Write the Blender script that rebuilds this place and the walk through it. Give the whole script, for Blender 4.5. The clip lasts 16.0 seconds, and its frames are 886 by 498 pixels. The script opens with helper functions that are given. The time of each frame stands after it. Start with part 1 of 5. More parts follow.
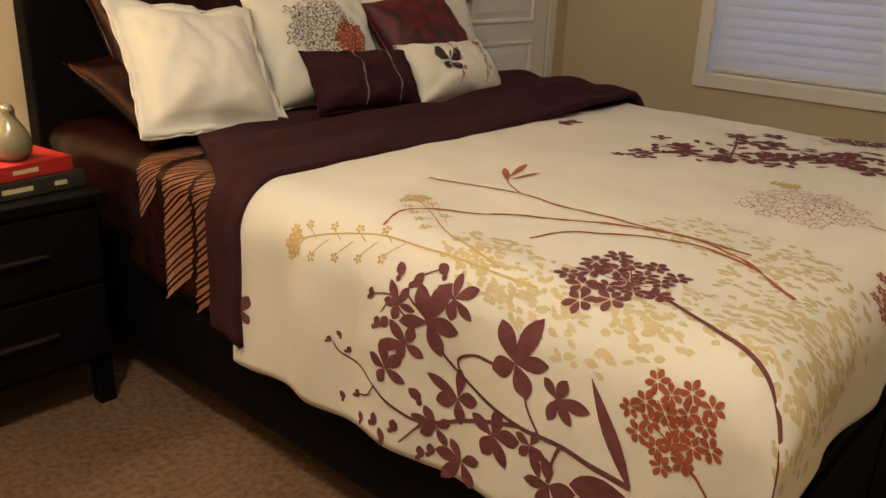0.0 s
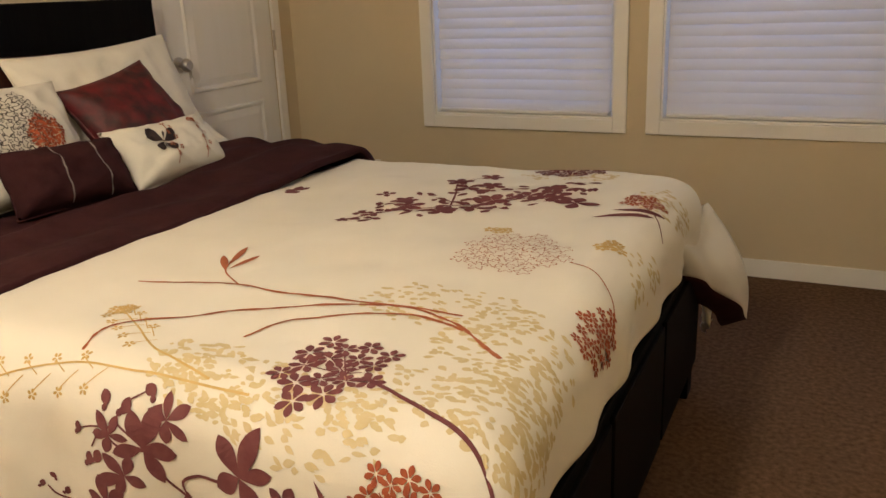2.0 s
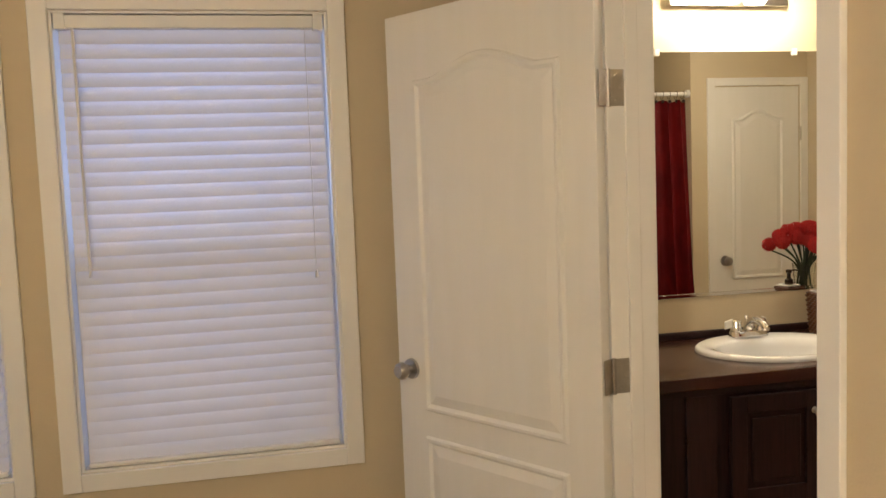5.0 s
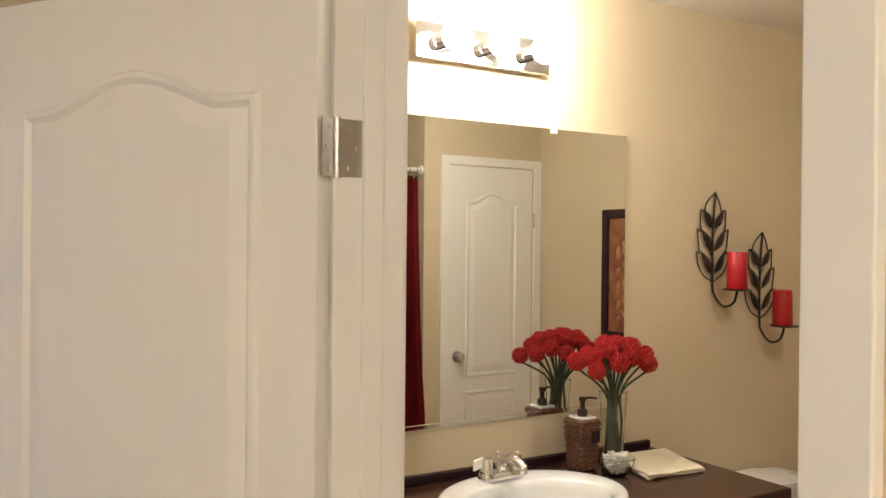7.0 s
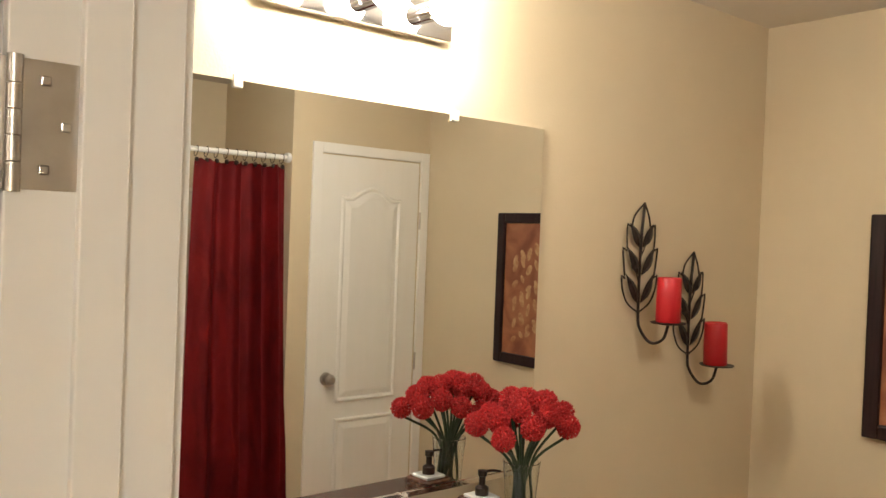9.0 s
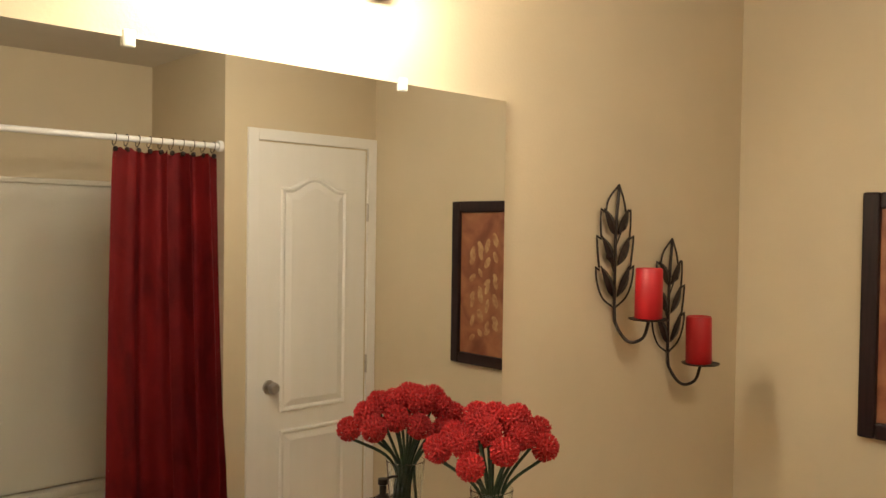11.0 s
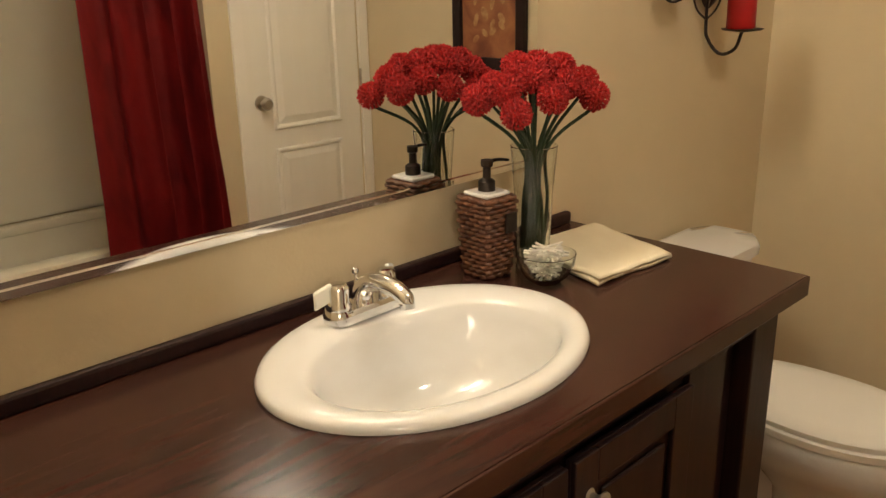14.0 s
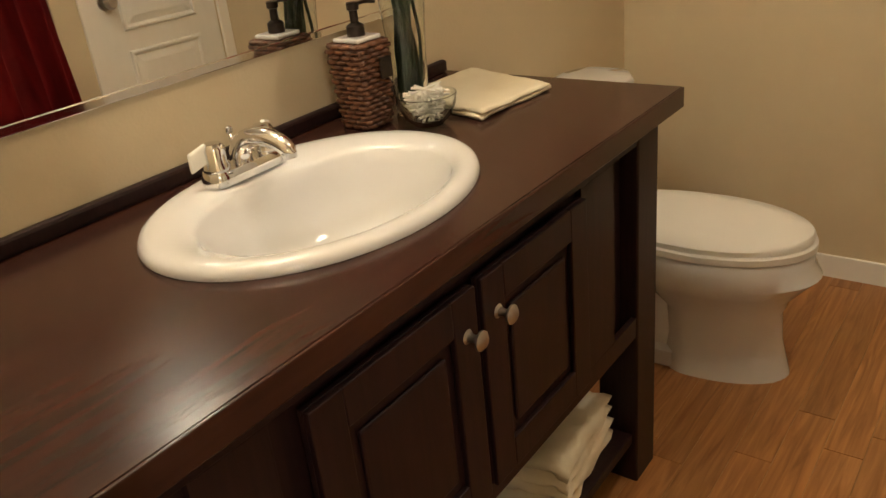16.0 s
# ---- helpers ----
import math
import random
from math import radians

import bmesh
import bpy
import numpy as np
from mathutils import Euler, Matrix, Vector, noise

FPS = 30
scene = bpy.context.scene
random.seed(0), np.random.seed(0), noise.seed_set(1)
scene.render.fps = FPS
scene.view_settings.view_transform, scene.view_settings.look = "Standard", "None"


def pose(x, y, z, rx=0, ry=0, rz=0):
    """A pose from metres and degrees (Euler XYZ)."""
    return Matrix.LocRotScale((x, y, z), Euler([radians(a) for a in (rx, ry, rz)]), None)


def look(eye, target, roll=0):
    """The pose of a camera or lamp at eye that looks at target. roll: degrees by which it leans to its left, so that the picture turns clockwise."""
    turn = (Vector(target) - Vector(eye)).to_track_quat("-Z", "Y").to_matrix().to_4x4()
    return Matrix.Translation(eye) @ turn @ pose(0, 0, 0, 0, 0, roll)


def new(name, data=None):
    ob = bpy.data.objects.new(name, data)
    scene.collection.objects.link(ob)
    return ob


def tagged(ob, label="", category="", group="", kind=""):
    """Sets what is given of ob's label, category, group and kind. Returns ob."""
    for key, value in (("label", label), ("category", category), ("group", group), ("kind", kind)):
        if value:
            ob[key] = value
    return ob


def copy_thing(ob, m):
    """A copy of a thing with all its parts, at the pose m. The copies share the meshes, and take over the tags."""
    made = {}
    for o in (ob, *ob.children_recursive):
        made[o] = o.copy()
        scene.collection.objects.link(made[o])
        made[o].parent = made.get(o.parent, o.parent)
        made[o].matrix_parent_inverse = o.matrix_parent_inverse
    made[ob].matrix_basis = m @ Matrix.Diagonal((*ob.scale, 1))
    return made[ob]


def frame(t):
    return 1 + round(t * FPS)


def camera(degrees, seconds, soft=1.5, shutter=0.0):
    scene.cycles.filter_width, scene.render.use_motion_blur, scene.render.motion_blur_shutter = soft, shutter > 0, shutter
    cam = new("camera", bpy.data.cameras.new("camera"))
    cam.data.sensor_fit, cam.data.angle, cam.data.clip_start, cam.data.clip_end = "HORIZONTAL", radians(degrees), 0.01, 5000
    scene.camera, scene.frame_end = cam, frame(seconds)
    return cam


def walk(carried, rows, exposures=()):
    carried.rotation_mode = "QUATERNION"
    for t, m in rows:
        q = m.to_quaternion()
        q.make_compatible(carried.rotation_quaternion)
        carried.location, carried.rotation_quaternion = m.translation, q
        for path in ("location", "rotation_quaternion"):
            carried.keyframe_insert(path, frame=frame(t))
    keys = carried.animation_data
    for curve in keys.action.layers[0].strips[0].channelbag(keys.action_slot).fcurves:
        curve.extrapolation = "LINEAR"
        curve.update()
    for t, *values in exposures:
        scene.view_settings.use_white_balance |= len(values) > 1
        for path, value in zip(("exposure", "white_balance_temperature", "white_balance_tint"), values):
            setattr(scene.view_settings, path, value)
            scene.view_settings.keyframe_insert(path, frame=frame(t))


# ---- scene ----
cam = camera(56.4, 16.0)
PATH = [
    (0, (2.38, -3.535, 1.113), (1.137, -2.127, 0.428), 2.2),
    (0.5, (2.406, -3.516, 1.098), (1.247, -2.038, 0.409), 1.1),
    (1, (2.428, -3.492, 1.099), (1.361, -1.945, 0.415), -0.3),
    (1.5, (2.45, -3.456, 1.128), (1.49, -1.828, 0.473), -1.3),
    (2, (2.458, -3.418, 1.184), (1.617, -1.707, 0.581), -2.4),
    (2.5, (2.461, -3.361, 1.258), (1.767, -1.566, 0.713), -3.6),
    (3, (2.466, -3.285, 1.328), (1.966, -1.409, 0.849), -3.8),
    (3.5, (2.454, -3.19, 1.385), (2.21, -1.246, 0.985), -3.0),
    (4, (2.394, -3.057, 1.42), (2.409, -1.083, 1.095), -2.8),
    (4.5, (2.378, -2.911, 1.47), (2.614, -0.94, 1.222), -3.0),
    (5, (2.412, -2.716, 1.506), (2.816, -0.764, 1.343), -2.2),
    (5.2, (2.435, -2.639, 1.514), (2.901, -0.698, 1.388), -1.9),
    (7.5, (2.822, -1.776, 1.595), (3.954, -0.127, 1.585), 1.3),
    (8, (2.912, -1.624, 1.617), (4.109, -0.022, 1.588), 2.1),
    (8.5, (3.022, -1.509, 1.626), (4.245, 0.073, 1.588), 2.4),
    (9, (3.121, -1.394, 1.656), (4.386, 0.154, 1.624), 2.2),
    (9.2, (3.163, -1.346, 1.667), (4.458, 0.178, 1.641), 1.8),
    (11.5, (3.328, -1.097, 1.647), (4.715, 0.342, 1.567), -0.1),
    (12, (3.336, -1.033, 1.632), (4.745, 0.370, 1.415), -0.9),
    (12.5, (3.337, -1.029, 1.578), (4.705, 0.391, 1.243), -1.2),
    (13, (3.337, -0.992, 1.517), (4.686, 0.415, 1.068), -1.1),
    (13.5, (3.340, -0.979, 1.466), (4.666, 0.416, 0.922), -1.0),
    (14, (3.340, -0.967, 1.421), (4.664, 0.396, 0.797), -1.2),
    (14.5, (3.341, -0.956, 1.375), (4.630, 0.402, 0.672), -2.2),
    (15, (3.341, -0.951, 1.338), (4.640, 0.358, 0.566), -3.3),
    (15.5, (3.337, -0.954, 1.317), (4.680, 0.276, 0.492), -4.7),
    (16, (3.332, -0.968, 1.310), (4.756, 0.150, 0.459), -6.1),
]
walk(cam, [(t, look(e, g, r)) for t, e, g, r in PATH],
     [(0, -0.20, 6350, 10), (1.5, -0.02, 6350, 10), (3, 0.16, 6400, 10), (5, 0.32, 6350, 10), (7.5, 0.68, 5600, 10), (9.2, 0.66, 5650, 10), (11.5, 0.50, 6220, 10), (13, 0.55, 6420, 10), (16, 0.48, 6600, 10)])

# ---- world and lights ----
world = bpy.data.worlds.new("dusk")
scene.world = world
world.use_nodes = True
wn = world.node_tree.nodes
sky = wn.new("ShaderNodeTexSky")
sky.sky_type = "NISHITA"
sky.sun_disc = False
sky.sun_elevation, sky.sun_rotation = radians(4), radians(200)
world.node_tree.links.new(sky.outputs[0], wn["Background"].inputs[0])
wn["Background"].inputs[1].default_value = 0.10


def window_light(x0, x1, watts):
    lamp = bpy.data.lights.new("window_daylight", "AREA")
    lamp.shape, lamp.size, lamp.size_y = "RECTANGLE", x1 - x0, 1.4
    lamp.energy, lamp.color = watts, (0.42, 0.56, 1.0)
    ob = new("window_daylight", lamp)
    ob.matrix_world = pose((x0 + x1) / 2, 0.22, 1.35, -90, 0, 0)


window_light(0.77, 1.59, 5.2)
window_light(1.79, 2.62, 4.8)


def point_lamp(name, place, watts, colour, size):
    lamp = bpy.data.lights.new(name, "POINT")
    lamp.energy, lamp.color, lamp.shadow_soft_size = watts, colour, size
    ob = new(name, lamp)
    ob.location = place
    return ob


WARM = (1.0, 0.89, 0.73)
BULB_X = (3.98, 4.14, 4.30)
point_lamp("bedroom_ceiling_bulb", (1.60, -3.55, 2.26), 74, WARM, 0.12)
# added fill for the bathroom walls, no known lamp there
point_lamp("bathroom_fill", (4.72, -0.98, 2.33), 15, (1.0, 0.87, 0.68), 0.09)
point_lamp("table_lamp_bulb", (0.27, -3.15, 1.12), 22, (1.0, 0.78, 0.52), 0.05)


# ---- materials ----
def material(name, colour, rough=0.6, metal=0.0, colour2=None, scale=20.0, bump=0.0, bump_scale=200.0, stretch=(1, 1, 1), detail=6.0, coat=0.0, sheen=0.0, dist=0.0, spec=0.5):
    m = bpy.data.materials.new(name)
    m.use_nodes = True
    n, l = m.node_tree.nodes, m.node_tree.links
    b = n["Principled BSDF"]
    b.inputs["Base Color"].default_value = (*colour, 1)
    b.inputs["Roughness"].default_value = rough
    b.inputs["Metallic"].default_value = metal
    b.inputs["Specular IOR Level"].default_value = spec
    b.inputs["Coat Weight"].default_value = coat
    b.inputs["Sheen Weight"].default_value = sheen
    tc = n.new("ShaderNodeTexCoord")
    mp = n.new("ShaderNodeMapping")
    mp.inputs["Scale"].default_value = stretch
    l.new(tc.outputs["Object"], mp.inputs["Vector"])
    if colour2:
        t = n.new("ShaderNodeTexNoise")
        t.inputs["Scale"].default_value, t.inputs["Detail"].default_value = scale, detail
        t.inputs["Distortion"].default_value = dist
        l.new(mp.outputs[0], t.inputs["Vector"])
        r = n.new("ShaderNodeValToRGB")
        r.color_ramp.elements[0].color, r.color_ramp.elements[1].color = (*colour, 1), (*colour2, 1)
        r.color_ramp.elements[0].position, r.color_ramp.elements[1].position = 0.32, 0.68
        l.new(t.outputs["Fac"], r.inputs[0])
        l.new(r.outputs[0], b.inputs["Base Color"])
    if bump:
        t2 = n.new("ShaderNodeTexNoise")
        t2.inputs["Scale"].default_value, t2.inputs["Detail"].default_value = bump_scale, 4
        l.new(mp.outputs[0], t2.inputs["Vector"])
        bp = n.new("ShaderNodeBump")
        bp.inputs["Strength"].default_value, bp.inputs["Distance"].default_value = bump, 0.002
        l.new(t2.outputs["Fac"], bp.inputs["Height"])
        l.new(bp.outputs[0], b.inputs["Normal"])
    return m


PAINT = material("wall_paint", (0.60, 0.50, 0.338), 0.75, colour2=(0.63, 0.53, 0.362), scale=3, bump=0.25, bump_scale=160)
CEIL = material("ceiling_paint", (0.68, 0.62, 0.52), 0.9, colour2=(0.72, 0.66, 0.56), scale=4, bump=0.6, bump_scale=60)
WHITE = material("white_paint", (0.83, 0.81, 0.76), 0.42, colour2=(0.85, 0.83, 0.78), scale=5, bump=0.06, bump_scale=90)
CARPET = material("brown_carpet", (0.092, 0.052, 0.030), 1.0, colour2=(0.175, 0.104, 0.062), scale=60, bump=0.6, bump_scale=260, detail=8, spec=0.1)
OAK = material("oak_floor", (0.36, 0.165, 0.05), 0.38, colour2=(0.50, 0.26, 0.10), scale=5, bump=0.08, bump_scale=60, stretch=(1, 14, 1))
BLACK = material("black_lacquer", (0.0030, 0.0026, 0.0028), 0.6, colour2=(0.0050, 0.0042, 0.0042), scale=6, bump=0.05, bump_scale=80, stretch=(1, 10, 1), spec=0.07)
ESPRESSO = material("espresso_wood", (0.011, 0.0046, 0.0052), 0.42, colour2=(0.024, 0.0092, 0.0088), scale=7, bump=0.06, bump_scale=60, stretch=(14, 14, 1), detail=8, spec=0.3)
WORKTOP = material("worktop_laminate", (0.032, 0.0125, 0.0098), 0.20, colour2=(0.054, 0.0210, 0.0150), scale=3.2, bump=0.04, bump_scale=60, stretch=(1, 11, 11), detail=9, dist=0.8, spec=0.34)
CREAM = material("cream_cotton", (0.715, 0.69, 0.605), 0.85, colour2=(0.755, 0.73, 0.65), scale=6, bump=0.25, bump_scale=420, sheen=0.2)


# ---- mesh helpers ----
def box(bm, x0, x1, y0, y1, z0, z1, bevel=0.0):
    r = bmesh.ops.create_cube(bm, size=1.0)
    vs = r["verts"]
    for v in vs:
        v.co = Vector(((x0 + x1) / 2 + v.co.x * (x1 - x0), (y0 + y1) / 2 + v.co.y * (y1 - y0), (z0 + z1) / 2 + v.co.z * (z1 - z0)))
    if bevel:
        es = list({e for v in vs for e in v.link_edges})
        bmesh.ops.bevel(bm, geom=es, offset=bevel, segments=2, affect="EDGES", profile=0.5)


def link(name, bm, mat, parent=None, label="", smooth=None, recalc=True):
    me = bpy.data.meshes.new(name)
    if recalc:
        bmesh.ops.recalc_face_normals(bm, faces=bm.faces)
    bm.to_mesh(me)
    bm.free()
    me.materials.append(mat)
    ob = new(name, me)
    if smooth is not None:
        for p in me.polygons:
            p.use_smooth = True
        if smooth:
            me.set_sharp_from_angle(angle=radians(smooth))
    if parent:
        ob.parent = parent
    if label:
        tagged(ob, label)
    return ob


def part(name, bm, mat, parent, label="", smooth=None):
    return link(name, bm, mat, parent, label, smooth)


def part_box(name, mat, parent, x0, x1, y0, y1, z0, z1, bevel=0.003, label=""):
    bm = bmesh.new()
    box(bm, x0, x1, y0, y1, z0, z1, bevel)
    return part(name, bm, mat, parent, label)


def thing(name, place, label, category, group="", rz=0):
    ob = new(name)
    ob.matrix_world = pose(*place, 0, 0, rz)
    ob.empty_display_size = 0.1
    return tagged(ob, label, category, group)


def setting(name, mat, boxes, label, category, bevel=0.0):
    bm = bmesh.new()
    for b in boxes:
        box(bm, *b, bevel)
    return tagged(link(name, bm, mat), label, category, kind="structure")


# ---- structure ----
H = 2.44
XP, XQ = 3.245, 3.368          # partition between bedroom and bathroom
XE, YM, YO = 5.875, 0.185, -1.773   # bathroom end wall, mirror wall, opposite wall
YB = -4.5                      # bedroom wall behind the camera
W = [(0.765, 1.592), (1.787, 2.622)]   # window openings in x
WZ0, WZ1 = 0.630, 2.066
D0, D1, DT = -1.588, -0.768, 2.03     # bathroom doorway
T = 0.12
floor_b = setting("floor", CARPET, [(-T, XP + 0.06, YB - T, 0.14, -0.1, 0.0)], "brown cut-pile bedroom carpet", "carpet")
floor_t = setting("floor_2", OAK, [(XP + 0.06, XE + T, -2.7, YM + T, -0.1, 0.0)], "oak-look plank bathroom floor", "floor")
setting("ceiling", CEIL, [(-T, XP + 0.06, YB - T, 0.14, H, H + 0.1)], "off-white textured bedroom ceiling", "ceiling")
setting("ceiling_2", CEIL, [(XP + 0.06, XE + T, -2.7, YM + T, H, H + 0.1)], "off-white textured bathroom ceiling", "ceiling")
y0, y1 = 0.015, 0.135
setting("wall_north", PAINT, [(-T, W[0][0], y0, y1, 0, H), (W[0][1], W[1][0], y0, y1, 0, H), (W[1][1], XP, y0, y1, 0, H)]
        + [(a, b, y0, y1, 0, WZ0) for a, b in W] + [(a, b, y0, y1, WZ1, H) for a, b in W], "tan painted bedroom wall with two windows", "wall")
setting("wall_west", PAINT, [(-T, 0, YB, 0.015, 0, H)], "tan painted wall behind the headboard", "wall")
setting("wall_south", PAINT, [(-T, XP, YB - T, YB, 0, H)], "tan painted bedroom wall", "wall")
setting("wall_partition", PAINT, [(XP, XQ, YB - T, D0 - 0.018, 0, H), (XP, XQ, D0 - 0.018, D1 + 0.018, DT + 0.018, H), (XP, XQ, D1 + 0.018, YM + T, 0, H)], "tan partition wall between bedroom and bathroom", "wall")
setting("wall_mirror", PAINT, [(XQ, XE + T, YM, YM + T, 0, H)], "beige bathroom wall behind the vanity", "wall")
setting("wall_east", PAINT, [(XE, XE + T, -2.7, YM, 0, H)], "beige bathroom end wall", "wall")
AX0, AX1, AY = 3.51, 5.05, -2.53
setting("wall_closet", PAINT, [(AX1, XE, YO - T, YO, 0, H), (AX1, AX1 + T, AY - T, YO - T, 0, H), (XQ, AX0, AY - T, YO, 0, H), (AX0, AX1, AY - T, AY, 0, H)], "beige bathroom wall with the tub alcove", "wall")

# ---- more materials ----
DOORW = material("door_paint", (0.82, 0.80, 0.74), 0.45, colour2=(0.84, 0.82, 0.77), scale=4, bump=0.12, bump_scale=70, stretch=(6, 6, 0.6))
NICKEL = material("brushed_nickel", (0.55, 0.52, 0.48), 0.32, 1.0, colour2=(0.48, 0.45, 0.41), scale=40, bump=0.05, bump_scale=300)
CHROME = material("chrome", (0.85, 0.85, 0.86), 0.06, 1.0, colour2=(0.80, 0.80, 0.81), scale=30)
MIRROR = material("mirror_silver", (0.88, 0.89, 0.88), 0.01, 1.0)
CERAMIC = material("white_ceramic", (0.70, 0.70, 0.70), 0.12, colour2=(0.72, 0.72, 0.715), scale=3, coat=0.6)
ACRYLIC = material("tub_acrylic", (0.75, 0.70, 0.58), 0.25, colour2=(0.77, 0.72, 0.61), scale=2)
BROWNC = material("brown_bedding", (0.030, 0.0095, 0.0115), 0.9, colour2=(0.046, 0.0145, 0.0165), scale=18, bump=0.8, bump_scale=40, spec=0.12)
COPPER = material("copper_satin", (0.012, 0.0036, 0.003), 0.32, metal=0.35, colour2=(0.040, 0.0115, 0.008), scale=16, bump=1.0, bump_scale=24, dist=2.5, spec=0.2)
STRIPE = material("copper_stripe", (0.26, 0.085, 0.032), 0.35, colour2=(0.33, 0.12, 0.045), scale=30, sheen=0.3)
REDSAT = material("red_brocade", (0.028, 0.0075, 0.009), 0.6, colour2=(0.13, 0.009, 0.012), scale=22, bump=0.2, bump_scale=120, detail=3)
PURPLE = material("purple_print", (0.145, 0.046, 0.052), 0.9, colour2=(0.175, 0.063, 0.066), scale=60, bump=0.2, bump_scale=420, spec=0.15)
ORANGE = material("orange_print", (0.36, 0.085, 0.030), 0.85, colour2=(0.30, 0.065, 0.026), scale=60, bump=0.2, bump_scale=420)
RUST = material("rust_print", (0.40, 0.120, 0.045), 0.85, colour2=(0.30, 0.080, 0.034), scale=60, bump=0.2, bump_scale=420)
TAN = material("tan_print", (0.56, 0.46, 0.24), 0.85, colour2=(0.62, 0.53, 0.33), scale=40, bump=0.2, bump_scale=420)
GOLD = material("gold_print", (0.55, 0.37, 0.12), 0.85, colour2=(0.60, 0.43, 0.18), scale=50, bump=0.2, bump_scale=420)
INK = material("dark_print", (0.022, 0.012, 0.013), 0.8, colour2=(0.035, 0.018, 0.018), scale=60)
PIPING = material("silver_piping", (0.20, 0.17, 0.16), 0.6, colour2=(0.28, 0.24, 0.22), scale=80)
IRON = material("dark_iron", (0.022, 0.017, 0.015), 0.45, 0.7, colour2=(0.05, 0.036, 0.028), scale=60, bump=0.3, bump_scale=150)
BRONZE = material("dark_bronze", (0.075, 0.058, 0.048), 0.35, 0.9, colour2=(0.05, 0.04, 0.034), scale=40)
WAX = material("red_wax", (0.43, 0.007, 0.012), 0.45, colour2=(0.37, 0.005, 0.009), scale=12, bump=0.05)
PETAL = material("red_petals", (0.64, 0.030, 0.028), 0.8, colour2=(0.27, 0.007, 0.009), scale=150, bump=0.4, bump_scale=240)
STEM = material("green_stem", (0.015, 0.036, 0.014), 0.6, colour2=(0.027, 0.054, 0.021), scale=25)
WICKER = material("dark_wicker", (0.065, 0.024, 0.012), 0.45, colour2=(0.165, 0.066, 0.030), scale=45, bump=0.2)
COTTON = material("white_cotton", (0.80, 0.78, 0.73), 0.9, colour2=(0.74, 0.71, 0.65), scale=50, bump=0.3)
LINEN = material("ivory_linen", (0.80, 0.73, 0.57), 0.9, colour2=(0.76, 0.68, 0.52), scale=14, bump=0.4, bump_scale=350)
VELVET = material("red_velvet", (0.085, 0.0035, 0.004), 0.65, colour2=(0.16, 0.0075, 0.008), scale=9, bump=0.35, bump_scale=45, spec=0.12, stretch=(1, 1, 0.4), dist=0.8)
PLASTIC = material("white_plastic", (0.78, 0.76, 0.72), 0.4, colour2=(0.80, 0.78, 0.74), scale=8)
GLAZE = material("celadon_glaze", (0.17, 0.15, 0.085), 0.2, colour2=(0.27, 0.23, 0.13), scale=12, coat=0.5)
BOOKR = material("red_book_cloth", (0.42, 0.020, 0.018), 0.5, colour2=(0.36, 0.016, 0.014), scale=50)
BOOKK = material("black_book_cloth", (0.018, 0.016, 0.015), 0.5, colour2=(0.028, 0.025, 0.022), scale=50)
PAPER = material("book_pages", (0.55, 0.45, 0.30), 0.9, colour2=(0.66, 0.56, 0.40), scale=4, stretch=(1, 1, 120))
ART = material("abstract_art", (0.17, 0.046, 0.023), 0.5, colour2=(0.36, 0.15, 0.065), scale=7, dist=1.0)
ARTL = material("art_leaf", (0.30, 0.13, 0.055), 0.6, colour2=(0.56, 0.36, 0.17), scale=30)
GREY = material("grey_ground", (0.25, 0.25, 0.24), 0.9, colour2=(0.3, 0.3, 0.28), scale=0.7)
SHADE = material("lamp_shade", (0.75, 0.62, 0.42), 0.9, colour2=(0.78, 0.66, 0.46), scale=30)


def glass(name, colour=(1, 1, 1), rough=0.0, ior=1.45):
    m = material(name, colour, rough)
    b = m.node_tree.nodes["Principled BSDF"]
    b.inputs["Transmission Weight"].default_value, b.inputs["IOR"].default_value = 1.0, ior
    return m


GLASS = glass("clear_glass", (0.96, 0.98, 0.96))
PANE = glass("window_glass", (0.97, 0.98, 1.0), 0.0, 1.1)


def glowing(name, colour, strength):
    m = material(name, colour, 0.5)
    b = m.node_tree.nodes["Principled BSDF"]
    b.inputs["Emission Color"].default_value, b.inputs["Emission Strength"].default_value = (*colour, 1), strength
    return m


BULB = glowing("lit_bulb", (1.0, 0.87, 0.66), 88.0)
DOME = glowing("lit_dome", (1.0, 0.88, 0.68), 4.0)


def translucent(name, colour, share):
    m = material(name, colour, 0.6, colour2=tuple(c * 0.97 for c in colour), scale=8)
    n, l = m.node_tree.nodes, m.node_tree.links
    tr, mx = n.new("ShaderNodeBsdfTranslucent"), n.new("ShaderNodeMixShader")
    tr.inputs[0].default_value, mx.inputs[0].default_value = (*colour, 1), share
    l.new(n["Principled BSDF"].outputs[0], mx.inputs[1])
    l.new(tr.outputs[0], mx.inputs[2])
    l.new(mx.outputs[0], n["Material Output"].inputs[0])
    return m


SLAT = translucent("blind_slat", (0.74, 0.72, 0.72), 0.16)
def mesh_screen(name, colour, open_share):
    m = material(name, colour, 0.8)
    n, l = m.node_tree.nodes, m.node_tree.links
    tr, mx = n.new("ShaderNodeBsdfTransparent"), n.new("ShaderNodeMixShader")
    mx.inputs[0].default_value = open_share
    l.new(n["Principled BSDF"].outputs[0], mx.inputs[1])
    l.new(tr.outputs[0], mx.inputs[2])
    l.new(mx.outputs[0], n["Material Output"].inputs[0])
    return m


SCREEN = mesh_screen("screen_mesh", (0.05, 0.05, 0.055), 0.80)
SHADET = translucent("lamp_shade_cloth", (0.80, 0.66, 0.45), 0.5)


